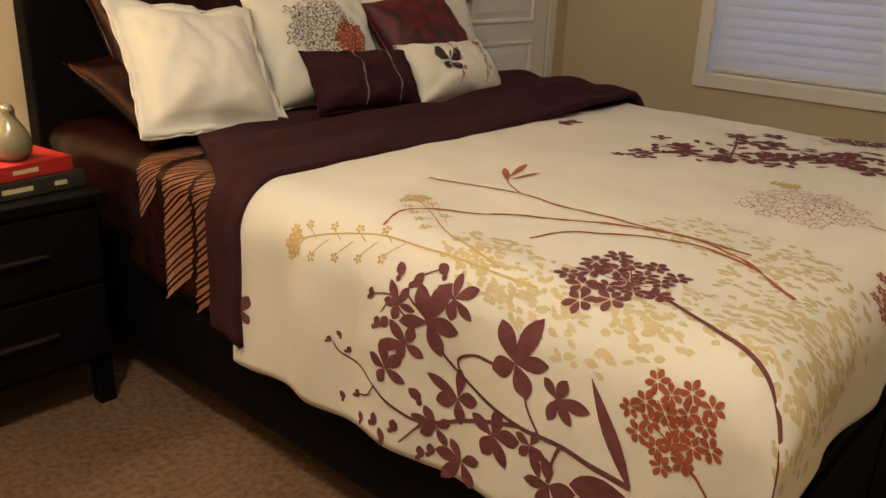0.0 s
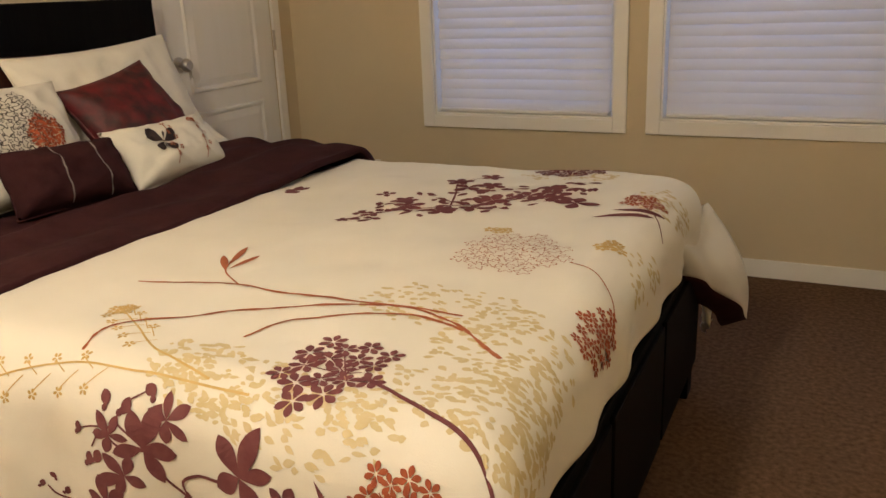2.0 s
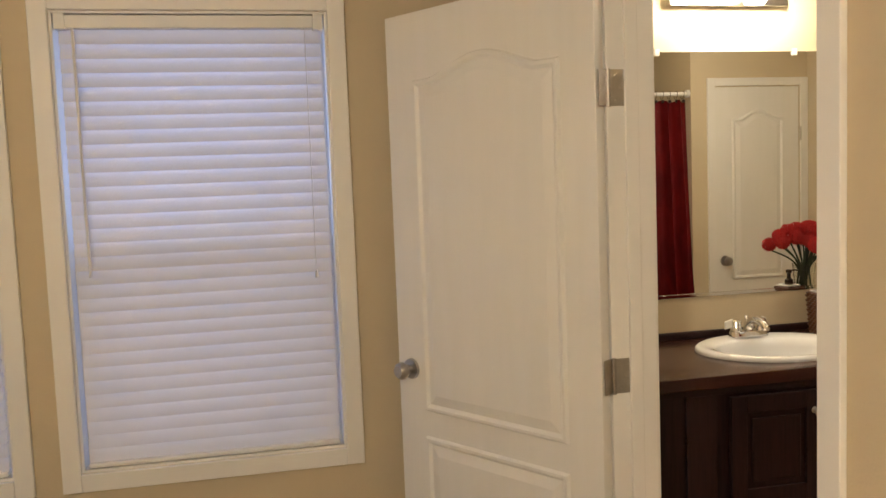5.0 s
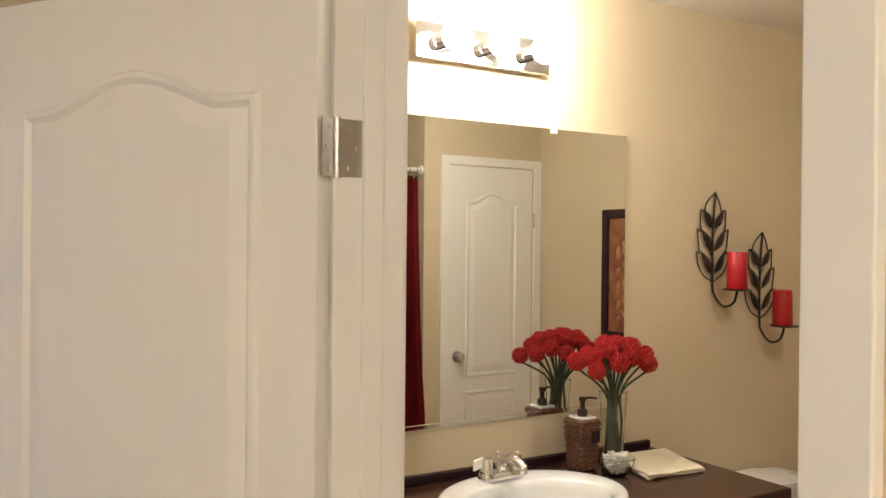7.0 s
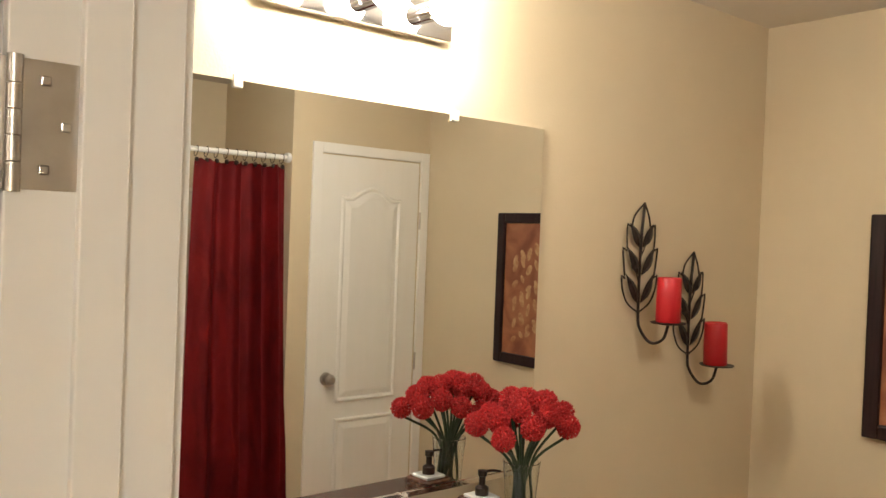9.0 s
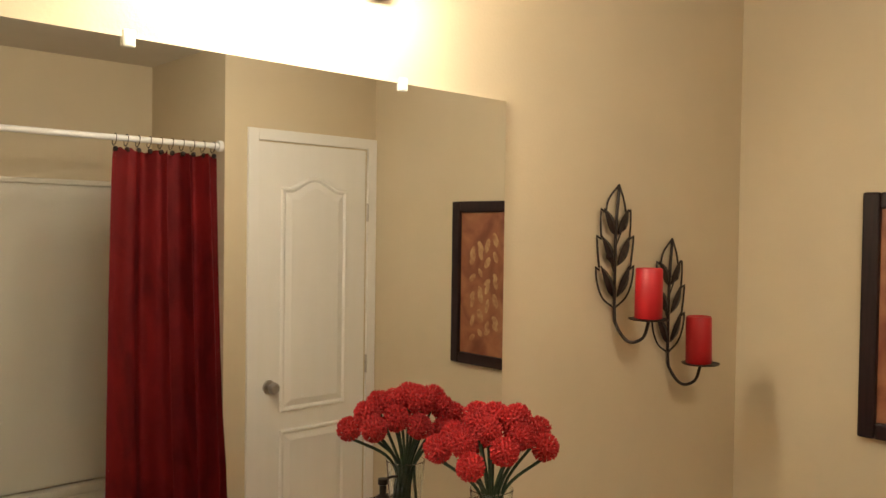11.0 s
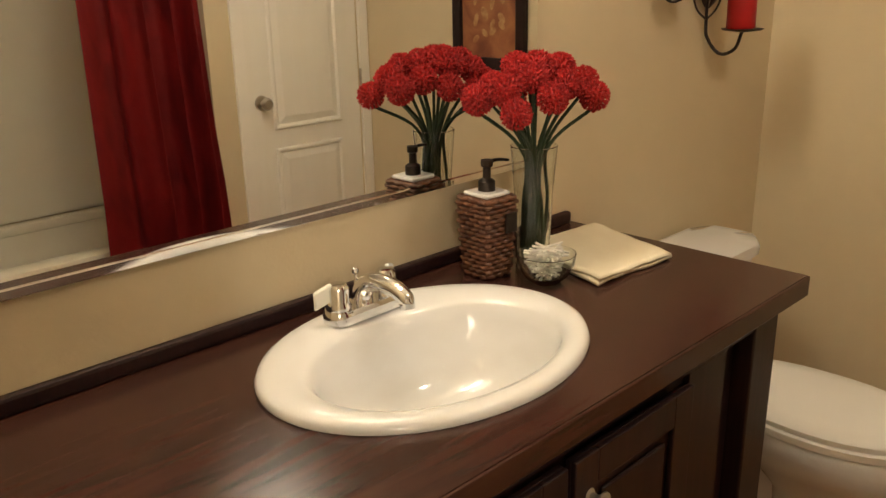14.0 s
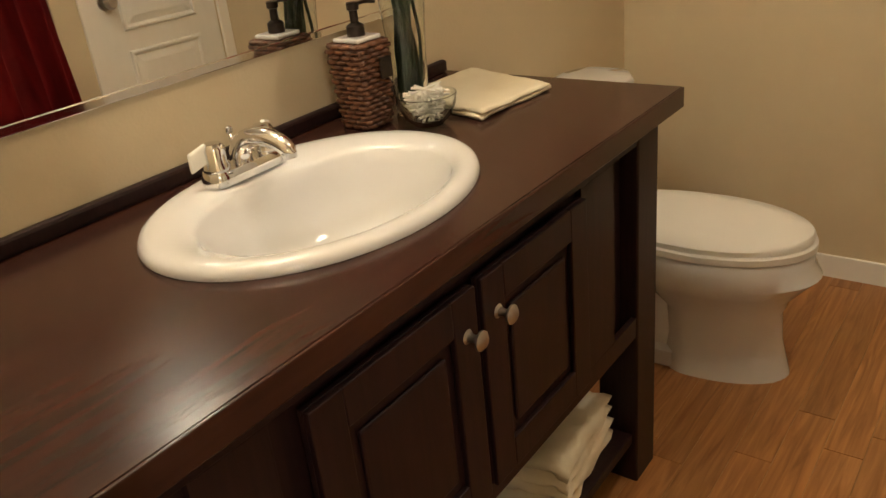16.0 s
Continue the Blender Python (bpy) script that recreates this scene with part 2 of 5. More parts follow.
def plank_material():
    m = bpy.data.materials.new("oak_plank")
    m.use_nodes = True
    n, l = m.node_tree.nodes, m.node_tree.links
    b = n["Principled BSDF"]
    b.inputs["Roughness"].default_value = 0.36
    tc, mp, oi, ad = n.new("ShaderNodeTexCoord"), n.new("ShaderNodeMapping"), n.new("ShaderNodeObjectInfo"), n.new("ShaderNodeVectorMath")
    mp.inputs["Scale"].default_value = (1.6, 22, 1)
    l.new(tc.outputs["Object"], ad.inputs[0])
    mul = n.new("ShaderNodeMath")
    mul.operation = "MULTIPLY"
    mul.inputs[1].default_value = 37.0
    l.new(oi.outputs["Random"], mul.inputs[0])
    l.new(mul.outputs[0], ad.inputs[1])
    l.new(ad.outputs[0], mp.inputs["Vector"])
    t = n.new("ShaderNodeTexNoise")
    t.inputs["Scale"].default_value, t.inputs["Detail"].default_value, t.inputs["Distortion"].default_value = 2.2, 9, 1.2
    l.new(mp.outputs[0], t.inputs["Vector"])
    r = n.new("ShaderNodeValToRGB")
    r.color_ramp.elements[0].color, r.color_ramp.elements[1].color = (0.24, 0.095, 0.028, 1), (0.46, 0.22, 0.078, 1)
    r.color_ramp.elements[0].position, r.color_ramp.elements[1].position = 0.3, 0.7
    l.new(t.outputs["Fac"], r.inputs[0])
    hs = n.new("ShaderNodeHueSaturation")
    mr = n.new("ShaderNodeMapRange")
    mr.inputs[3].default_value, mr.inputs[4].default_value = 0.85, 1.15
    l.new(oi.outputs["Random"], mr.inputs[0])
    l.new(mr.outputs[0], hs.inputs["Value"])
    l.new(r.outputs[0], hs.inputs["Color"])
    l.new(hs.outputs[0], b.inputs["Base Color"])
    bp = n.new("ShaderNodeBump")
    bp.inputs["Strength"].default_value, bp.inputs["Distance"].default_value = 0.15, 0.001
    l.new(t.outputs["Fac"], bp.inputs["Height"])
    l.new(bp.outputs[0], b.inputs["Normal"])
    return m


PLANK = plank_material()


# ---- shape helpers ----
def lathe(bm, prof, n=24, at=(0, 0, 0), sx=1.0, sy=1.0):
    """Turn a profile of (radius, height) about the z axis."""
    rings = []
    for r, z in prof:
        if r < 1e-5:
            rings.append([bm.verts.new((at[0], at[1], at[2] + z))])
        else:
            rings.append([bm.verts.new((at[0] + r * sx * math.cos(2 * math.pi * i / n), at[1] + r * sy * math.sin(2 * math.pi * i / n), at[2] + z)) for i in range(n)])
    for a, b in zip(rings, rings[1:]):
        for i in range(n):
            j = (i + 1) % n
            q = [a[i % len(a)], a[j % len(a)], b[j % len(b)], b[i % len(b)]]
            q = [v for k, v in enumerate(q) if v not in q[:k]]
            if len(q) > 2:
                bm.faces.new(q)


def tube(bm, pts, r, n=8, r2=None):
    """A round rod along points, tapering from r to r2."""
    pts = [Vector(p) for p in pts]
    rings = []
    for i, p in enumerate(pts):
        d = (pts[min(i + 1, len(pts) - 1)] - pts[max(i - 1, 0)]).normalized()
        s = d.cross(Vector((0.13, 0.21, 0.97))).normalized()
        u = s.cross(d)
        rr = r if r2 is None else r + (r2 - r) * i / (len(pts) - 1)
        rings.append([bm.verts.new(p + (s * math.cos(2 * math.pi * k / n) + u * math.sin(2 * math.pi * k / n)) * rr) for k in range(n)])
    for a, b in zip(rings, rings[1:]):
        for k in range(n):
            bm.faces.new((a[k], a[(k + 1) % n], b[(k + 1) % n], b[k]))
    bm.faces.new(rings[0][::-1])
    bm.faces.new(rings[-1])


def arc(p0, p1, p2, n=10):
    p0, p1, p2 = Vector(p0), Vector(p1), Vector(p2)
    return [(1 - t) ** 2 * p0 + 2 * t * (1 - t) * p1 + t * t * p2 for t in [i / n for i in range(n + 1)]]


def smooth_line(pts, n=8):
    """Catmull-Rom line through points."""
    v = [Vector(p) for p in pts]
    v = [v[0] * 2 - v[1]] + v + [v[-1] * 2 - v[-2]]
    out = []
    for i in range(1, len(v) - 2):
        for k in range(n):
            t = k / n
            a, b, c, d = v[i - 1], v[i], v[i + 1], v[i + 2]
            out.append(0.5 * ((2 * b) + (c - a) * t + (2 * a - 5 * b + 4 * c - d) * t * t + (3 * b - a - 3 * c + d) * t ** 3))
    return out + [v[-2]]


def grid(bm, nu, nv, f):
    vs = [[bm.verts.new(f(i / nu, j / nv)) for j in range(nv + 1)] for i in range(nu + 1)]
    for i in range(nu):
        for j in range(nv):
            bm.faces.new((vs[i][j], vs[i + 1][j], vs[i + 1][j + 1], vs[i][j + 1]))


# ---- doors, trims and windows ----
def panel_mould(bm, x0, x1, z0, z1, y, out, arch):
    """A raised moulding and field on a door face."""
    def loop(d, h):
        n = 14
        pts = [(x0 + d, z0 + d), (x1 - d, z0 + d)]
        for k in range(n + 1):
            t = k / n
            s = max(0.0, math.sin(math.pi * min(max((t - 0.12) / 0.76, 0), 1))) ** 1.4
            pts.append((x1 - d - (x1 - x0 - 2 * d) * t, z1 - d + arch * s))
        return [bm.verts.new((px, y + out * h, pz)) for px, pz in pts]
    loops = [loop(0, 0), loop(0.006, 0.009), loop(0.014, 0.009), loop(0.024, 0.0008), loop(0.055, 0.008)]
    for a, b in zip(loops, loops[1:]):
        for i in range(len(a)):
            j = (i + 1) % len(a)
            bm.faces.new((a[i], a[j], b[j], b[i]))
    bm.faces.new(loops[-1])


def door_leaf(name, m, w, h, label, z0=0.0, x_start=0.004, both=True):
    ob = new(name)
    ob.matrix_world = m
    tagged(ob, label, "door", kind="structure")
    part_box("slab", DOORW, ob, x_start, w, 0, 0.035, z0, h, 0.002)
    e = 0.115
    for y, out in ((0.035, 1), (0.0, -1)) if both else ((0.035, 1),):
        for za, zb, ar in ((0.80, h - 0.20, 0.055), (0.22, 0.72, 0.0)):
            bm = bmesh.new()
            panel_mould(bm, e, w - e, za, zb, y, out, ar)
            part("panel", bm, DOORW, ob)
        bm = bmesh.new()
        lathe(bm, [(0.0, 0.062), (0.018, 0.061), (0.026, 0.052), (0.028, 0.042), (0.022, 0.031), (0.012, 0.024), (0.012, 0.010), (0.031, 0.008), (0.033, 0.0), (0.0, 0.0)], 20)
        bmesh.ops.rotate(bm, verts=bm.verts, cent=(0, 0, 0), matrix=Matrix.Rotation(radians(-90 * out), 3, "X"))
        bmesh.ops.translate(bm, verts=bm.verts, vec=(w - 0.06, y, 0.925))
        part("knob", bm, NICKEL, ob, "brushed nickel door knob", 40)
    return ob


def hinge(parent, m, widths):
    """Knuckle at the pin, one plate on the leaf's edge and one on the jamb."""
    bm2 = bmesh.new()
    lathe(bm2, [(0.0, -0.047), (0.0055, -0.047), (0.0055, -0.027), (0.0045, -0.0265), (0.0055, -0.026), (0.0055, -0.009), (0.0045, -0.0085), (0.0055, -0.008), (0.0055, 0.009), (0.0045, 0.0095), (0.0055, 0.010), (0.0055, 0.027), (0.0045, 0.0275), (0.0055, 0.028), (0.0055, 0.047), (0.0, 0.048)], 14)
    a = part("hinge", bm2, NICKEL, parent, "satin nickel hinge", 40)
    a.matrix_local = m
    # leaf plate runs along the leaf's thickness (+y); the jamb plate lies along the world's +x
    for w, turn, off in ((widths[0], 0.0, 0.0045), (widths[1], 180 + 33.5 + 22.999 - 0.0, 0.0)):
        holder = pose(0, 0, 0, 0, 0, turn) if off else pose(0, 0, 0, 0, 0, -123.5 - 90)
        bm = bmesh.new()
        box(bm, (0.0035 if off else 0.0), (0.0055 if off else 0.002), 0.003, w, -0.045, 0.045)
        for zz, yy in ((0.031, w * 0.42), (0.0, w * 0.72), (-0.031, w * 0.42)):
            box(bm, *((0.0015, 0.0034) if off else (0.0021, 0.004)), yy - 0.0035, yy + 0.0035, zz - 0.0035, zz + 0.0035, 0.0012)
        bmesh.ops.transform(bm, matrix=holder, verts=bm.verts)
        part("hinge_plate", bm, NICKEL, a)
    return a


LEAF = pose(XP, D1, 0, 0, 0, 123.5)
leaf = door_leaf("door_1", LEAF, 0.775, 2.012, "white two-panel bathroom door standing open", 0.035, 0.009)
for hz in (1.722, 0.993, 0.255):
    pin = hinge(leaf, pose(-0.002, -0.004, hz), (0.036, 0.046))

lining = new("door_frame")
tagged(lining, "white painted doorway frame with stops", "door frame", kind="structure")
for nm, b in (("jamb", (XP - 0.001, XQ + 0.001, D1, D1 + 0.0178, 0, DT)), ("jamb", (XP - 0.001, XQ + 0.001, D0 - 0.0178, D0, 0, DT)), ("head", (XP - 0.001, XQ + 0.001, D0 - 0.0178, D1 + 0.0178, DT + 0.0002, DT + 0.0178)),
              ("stop", (3.291, 3.325, D1 - 0.011, D1 - 0.0002, 0, DT)), ("stop", (3.291, 3.325, D0 + 0.0002, D0 + 0.011, 0, DT)), ("stop", (3.291, 3.325, D0 + 0.0112, D1 - 0.0112, DT - 0.011, DT))):
    part_box(nm, WHITE, lining, *b, 0.0015)
c = 0.057
for side, (xa, xb) in (("trim_door", (XP - 0.013, XP)), ("trim_door_bath", (XQ, XQ + 0.013))):
    setting(side, WHITE, [(xa, xb, D1 + 0.014, D1 + c + 0.008, 0, DT + c), (xa, xb, D0 - c, D0 - 0.003, 0, DT + c), (xa, xb, D0 - 0.003, D1 + 0.014, DT + 0.004, DT + c)], "white painted door casing", "trim", 0.002)


def closed_door(name, m, w, h, label):
    """A shut door seen in its casing: the leaf's face stands just inside the casing."""
    ob = door_leaf(name, m, w, h, label, 0.02, both=False)
    bm = bmesh.new()
    box(bm, -c, -0.005, 0.031, 0.046, 0, h + c, 0.002)
    box(bm, w + 0.005, w + c, 0.031, 0.046, 0, h + c, 0.002)
    box(bm, -0.005, w + 0.005, 0.031, 0.046, h + 0.007, h + c, 0.002)
    part("casing", bm, WHITE, ob)
    for hz in (1.73, 0.98, 0.24):
        bm = bmesh.new()
        lathe(bm, [(0, -0.045), (0.006, -0.045), (0.006, 0.045), (0, 0.046)], 12, (-0.003, 0.044, hz))
        part("hinge", bm, NICKEL, ob)
    return ob


closed_door("door_2", pose(5.815, YO - 0.031, 0, 0, 0, 0) @ Matrix.Diagonal((-1, 1, 1, 1)), 0.60, 2.035, "white two-panel linen closet door, shut")
closed_door("door_3", pose(-0.031, -0.15, 0, 0, 0, -90), 0.70, 2.035, "white two-panel bedroom closet door, shut")

BASEH = 0.075
setting("baseboard", WHITE, [(0.0, XP, 0.003, 0.0149, 0, BASEH), (0.0, 0.012, -0.09, 0.003, 0, BASEH), (0.0, 0.012, YB, -0.92, 0, BASEH), (XP - 0.012, XP, D1 + c, 0.003, 0, BASEH),
        (XP - 0.012, XP, YB, D0 - c, 0, BASEH)], "white painted bedroom baseboard", "baseboard", 0.002)
setting("baseboard_2", WHITE, [(XE - 0.012, XE, YO, YM - 0.012, 0, BASEH), (4.9, XE, YM - 0.012, YM, 0, BASEH)], "white painted bathroom baseboard", "baseboard", 0.002)


def window(name, x0, x1, label):
    ob = new(name)
    tagged(ob, label, "window", kind="structure")
    c2 = 0.057
    y = 0.0
    for xa, xb, za, zb in ((x0 - c2, x0, WZ0 - c2, WZ1 + c2), (x1, x1 + c2, WZ0 - c2, WZ1 + c2), (x0, x1, WZ0 - c2, WZ0), (x0, x1, WZ1, WZ1 + c2)):
        part_box("casing", WHITE, ob, xa, xb, y - 0.003, 0.0149, za, zb, 0.003)
    bm = bmesh.new()
    box(bm, x0 - 0.004, x0 + 0.008, 0.0155, 0.134, WZ0, WZ1)
    box(bm, x1 - 0.008, x1 + 0.004, 0.0155, 0.134, WZ0, WZ1)
    box(bm, x0 + 0.008, x1 - 0.008, 0.0155, 0.134, WZ0 - 0.004, WZ0 + 0.008)
    box(bm, x0 + 0.008, x1 - 0.008, 0.0155, 0.134, WZ1 - 0.008, WZ1 + 0.004)
    part("reveal", bm, WHITE, ob)
    mid = 1.316
    for za, zb, yy in ((WZ0 + 0.008, mid + 0.02, 0.088), (mid - 0.02, WZ1 - 0.008, 0.113)):
        bm = bmesh.new()
        f = 0.035
        box(bm, x0 + 0.008, x0 + 0.008 + f, yy, yy + 0.022, za, zb)
        box(bm, x1 - 0.008 - f, x1 - 0.008, yy, yy + 0.022, za, zb)
        box(bm, x0 + 0.008 + f, x1 - 0.008 - f, yy, yy + 0.022, za, za + f)
        box(bm, x0 + 0.008 + f, x1 - 0.008 - f, yy, yy + 0.022, zb - f, zb)
        s = part("sash", bm, WHITE, ob)
        bm = bmesh.new()
        box(bm, x0 + f, x1 - f, yy + 0.009, yy + 0.013, za + f - 0.004, zb - f + 0.004)
        g = part("pane", bm, PANE, s)
        g.visible_shadow = False
    bm = bmesh.new()
    box(bm, x0 + 0.03, x1 - 0.03, 0.1325, 0.1335, WZ0 + 0.01, mid)
    part("insect_screen", bm, SCREEN, ob, "fine dark insect screen on the lower sash")
    return ob


def blind(x0, x1, tilt, label):
    ob = thing("window_blind", ((x0 + x1) / 2, 0.04, WZ0), label, "blind", "white window blinds")
    w = (x1 - x0) / 2 - 0.017
    hh = WZ1 - WZ0
    part_box("headrail", PLASTIC, ob, -w, w, -0.022, 0.022, hh - 0.052, hh - 0.012, 0.003, "white steel headrail")
    for sx in (-1, 1):
        part_box("bracket", PLASTIC, ob, sx * (w - 0.012) - 0.016, sx * (w - 0.012) + 0.016, -0.026, 0.026, hh - 0.056, hh - 0.0085, 0.002)
    bm = bmesh.new()
    n = 5
    sw, ang = 0.051, radians(tilt)
    vs = []
    for k in range(n + 1):
        s = k / n - 0.5
        cy, cz = s * sw, 0.003 * (1 - 4 * s * s)
        yy, zz = cy * math.cos(ang) - cz * math.sin(ang), cy * math.sin(ang) + cz * math.cos(ang)
        vs.append([bm.verts.new((xx, yy, zz)) for xx in (-w + 0.004, w - 0.004)])
    for a, b in zip(vs, vs[1:]):
        bm.faces.new((a[0], a[1], b[1], b[0]))
    slat = part("slat", bm, SLAT, ob, smooth=0)
    step = 0.0437
    cnt = int((hh - 0.075) / step)
    slat.location.z = 0.05
    slat.rotation_euler = (0, radians(0.2), 0)
    for i in range(1, cnt):
        s2 = new("slat", slat.data)
        s2.parent = ob
        s2.location.z = 0.05 + i * step
        s2.rotation_euler = (radians(random.uniform(-1.3, 1.3)), radians(random.uniform(-0.12, 0.12)), 0)
    part_box("bottom_rail", PLASTIC, ob, -w + 0.004, w - 0.004, -0.024, 0.024, 0.012, 0.027, 0.004)
    for lx in (-0.62 * w, 0.0, 0.62 * w):
        bm = bmesh.new()
        tube(bm, [(lx, 0.03, 0.03), (lx, 0.03, hh - 0.06)], 0.0011, 5)
        part("ladder_cord", bm, PLASTIC, ob)
    bm = bmesh.new()
    tube(bm, [(-w + 0.05, -0.034, hh - 0.055), (-w + 0.052, -0.036, 0.62)], 0.0045, 8)
    part("tilt_wand", bm, PLASTIC, ob, "thin clear tilt wand")
    bm = bmesh.new()
    tube(bm, [(w - 0.055, -0.034, hh - 0.055), (w - 0.055, -0.036, 0.62)], 0.0012, 5)
    lathe(bm, [(0, -0.022), (0.006, -0.02), (0.004, 0.0), (0, 0.006)], 10, (w - 0.055, -0.036, 0.60))
    part("pull_cord", bm, PLASTIC, ob, "pull cord with small tassel")
    return ob


window("window_1", *W[0], "white double-hung window behind a blind")
window("window_2", *W[1], "white double-hung window behind a blind")
blind(*W[0], 64, "white faux-wood slat blind, nearly closed")
blind(*W[1], 69, "white faux-wood slat blind, closed tight")
setting("ground", GREY, [(-60, 60, 0.6, 80, -0.8, -0.7)], "bare ground outside the windows", "ground")
outl = thing("wall_outlet", (0.418, 0.015, 0.342), "white duplex wall outlet on the tan wall", "outlet")
part_box("plate", PLASTIC, outl, -0.036, 0.036, -0.006, 0, -0.058, 0.058, 0.002)
for oz in (-0.02, 0.02):
    part_box("socket", WHITE, outl, -0.017, 0.017, -0.0085, -0.0062, oz - 0.014, oz + 0.014, 0.001)

# ---- bedroom things ----
ZT, XF, YN, YF, RR = 0.665, 2.04, -2.54, -1.17, 0.10


def bend(s):
    s = max(s, 0.0)
    th = min(s / RR, math.pi / 2)
    return RR * math.sin(th), RR * (1 - math.cos(th)) + max(s - RR * math.pi / 2, 0)


def cloth(a, b, lift=0.0):
    """The bedding's surface: a runs to the foot of the bed, b across it, both on over the edges."""
    oa, da = bend(a - XF)
    on, dn = bend(YN - b)
    of, df = bend(b - YF)
    w = noise.noise((a * 3.1, b * 3.1, 0.3)) * 0.010 + noise.noise((a * 9, b * 9, 1.7)) * 0.005 + noise.noise((a * 22, b * 16, 4.1)) * 0.0016
    drop = dn + df + da
    fold = min(drop / 0.2, 1) * (0.012 * math.sin(a * 21 + 2 * math.sin(a * 5)) * (1 if dn + df > da else 0) + 0.008 * math.sin(b * 24) * (1 if da > dn + df else 0))
    puff = 0.005 * math.sin(max(0, min(1, (b - YN) / (YF - YN))) * math.pi)
    flat = 1 - min(drop / 0.1, 1)
    y = max(min(b, YF), YN) - on + of
    x = min(a, XF) + oa
    sy = -1 if dn > 0 else (1 if df > 0 else 0)
    off = w + lift + fold
    return Vector((x + (off if da > 0 else 0) * (1 - flat), y + sy * off * (1 - flat), ZT - drop + (puff + off) * max(flat, 0.15)))


def cover(name, mat, a0, a1, b0, b1, lift, na, nb, label, edge=None, thick=0.016, category="bedding"):
    bm = bmesh.new()

    def f(u, v):
        b = b0 + (b1 - b0) * v
        lo = a0 + (edge(b) if edge else 0)
        a = lo + (a1 - lo) * u
        return cloth(a, b, lift(a, b) if callable(lift) else lift)
    grid(bm, na, nb, f)
    ob = tagged(link(name, bm, mat, smooth=0, recalc=False), label, category)
    s = ob.modifiers.new("thickness", "SOLIDIFY")
    s.thickness, s.offset = thick, -1
    return ob


bed = thing("bed", (0, 0, 0), "black-lacquered queen platform bed with tall headboard", "bed")
part_box("headboard", BLACK, bed, 0.035, 0.10, -2.62, -0.985, 0.42, 1.19, 0.006, "tall flat black headboard")
for yy in (-2.56, -1.09):
    part_box("headboard_post", BLACK, bed, 0.04, 0.09, yy - 0.035, yy + 0.035, 0, 0.42, 0.004)
part_box("side_rail", BLACK, bed, 0.10, 2.09, -2.60, -2.57, 0.10, 0.42, 0.004)
part_box("side_rail", BLACK, bed, 0.10, 2.09, -1.14, -1.11, 0.10, 0.42, 0.004)
part_box("foot_rail", BLACK, bed, 2.09, 2.125, -2.62, -1.09, 0.09, 0.44, 0.004)
for ya, yb in ((-2.60, -2.10), (-2.08, -1.62), (-1.60, -1.11)):
    part_box("foot_panel", BLACK, bed, 2.125, 2.137, ya, yb, 0.11, 0.42, 0.003)
for xx, yy in ((2.085, -2.57), (2.085, -1.125)):
    part_box("leg", BLACK, bed, xx - 0.03, xx + 0.04, yy - 0.035, yy + 0.035, 0, 0.09, 0.004)
part_box("slat_base", BLACK, bed, 0.10, 2.09, -2.57, -1.14, 0.22, 0.30, 0.0)
mat_ = thing("mattress", (0, 0, 0.30), "deep mattress under the bedding", "mattress")
part_box("mattress_body", CREAM, mat_, 0.11, 2.06, -2.575, -1.135, 0.0, 0.315, 0.04)
sheet = cover("bed_sheet", COPPER, 0.13, 0.99, -2.93, -0.86, -0.030, 40, 70, "copper satin bed sheet hanging over the mattress side", thick=0.004)


def blanket_lift(a, b):
    far = min(1, max(0, (b + 1.75) / 0.4))
    ripple = 0.007 * noise.noise((a * 11 + b * 1.2, b * 2.6, 8.0)) + 0.006 * math.sin(a * 34 + 3 * noise.noise((b * 3, 0.4, 2.0)))
    roll = 0.014 * math.exp(-((a - 0.84 - 0.03 * math.sin(b * 4)) / 0.05) ** 2)
    return 0.014 + 0.030 * far + ripple + roll


blanket = cover("brown_blanket", BROWNC, 0.60, 1.06, -2.945, -0.80, blanket_lift, 44, 120, "chocolate brown turned-back comforter edge", lambda b: 0.34 * min(1, max(0, (-2.45 - b) / 0.17)) - 0.08 * min(1, max(0, (b + 1.5) / 0.3)), 0.02)
comf = cover("comforter", CREAM, 1.03, 2.275, -2.99, -0.80, 0.0, 110, 150, "cream cotton comforter printed with purple and rust flowers", lambda b: 0.012 * math.sin(b * 9), 0.02)
# striped weave on the hanging sheet
bm = bmesh.new()
for k in range(37):
    for col in range(3):
        a, b = 0.60 + 0.115 * col + 0.003 * (k % 3), -2.50 - 0.0125 * k
        if col == 0 and k > 22:
            continue
        w = (0.085, 0.100, 0.100)[col]
        q = [cloth(a + w * f, b + 0.085 * f + db, -0.0275) for db in (0.0, 0.0068) for f in ((0, 0.33, 0.67, 1) if not db else (1, 0.67, 0.33, 0))]
        vs = [bm.verts.new(p) for p in q]
        for m in range(3):
            bm.faces.new((vs[m], vs[m + 1], vs[6 - m], vs[7 - m]))
part("woven_stripe", bm, STRIPE, sheet, "shiny copper stripe woven into the sheet")


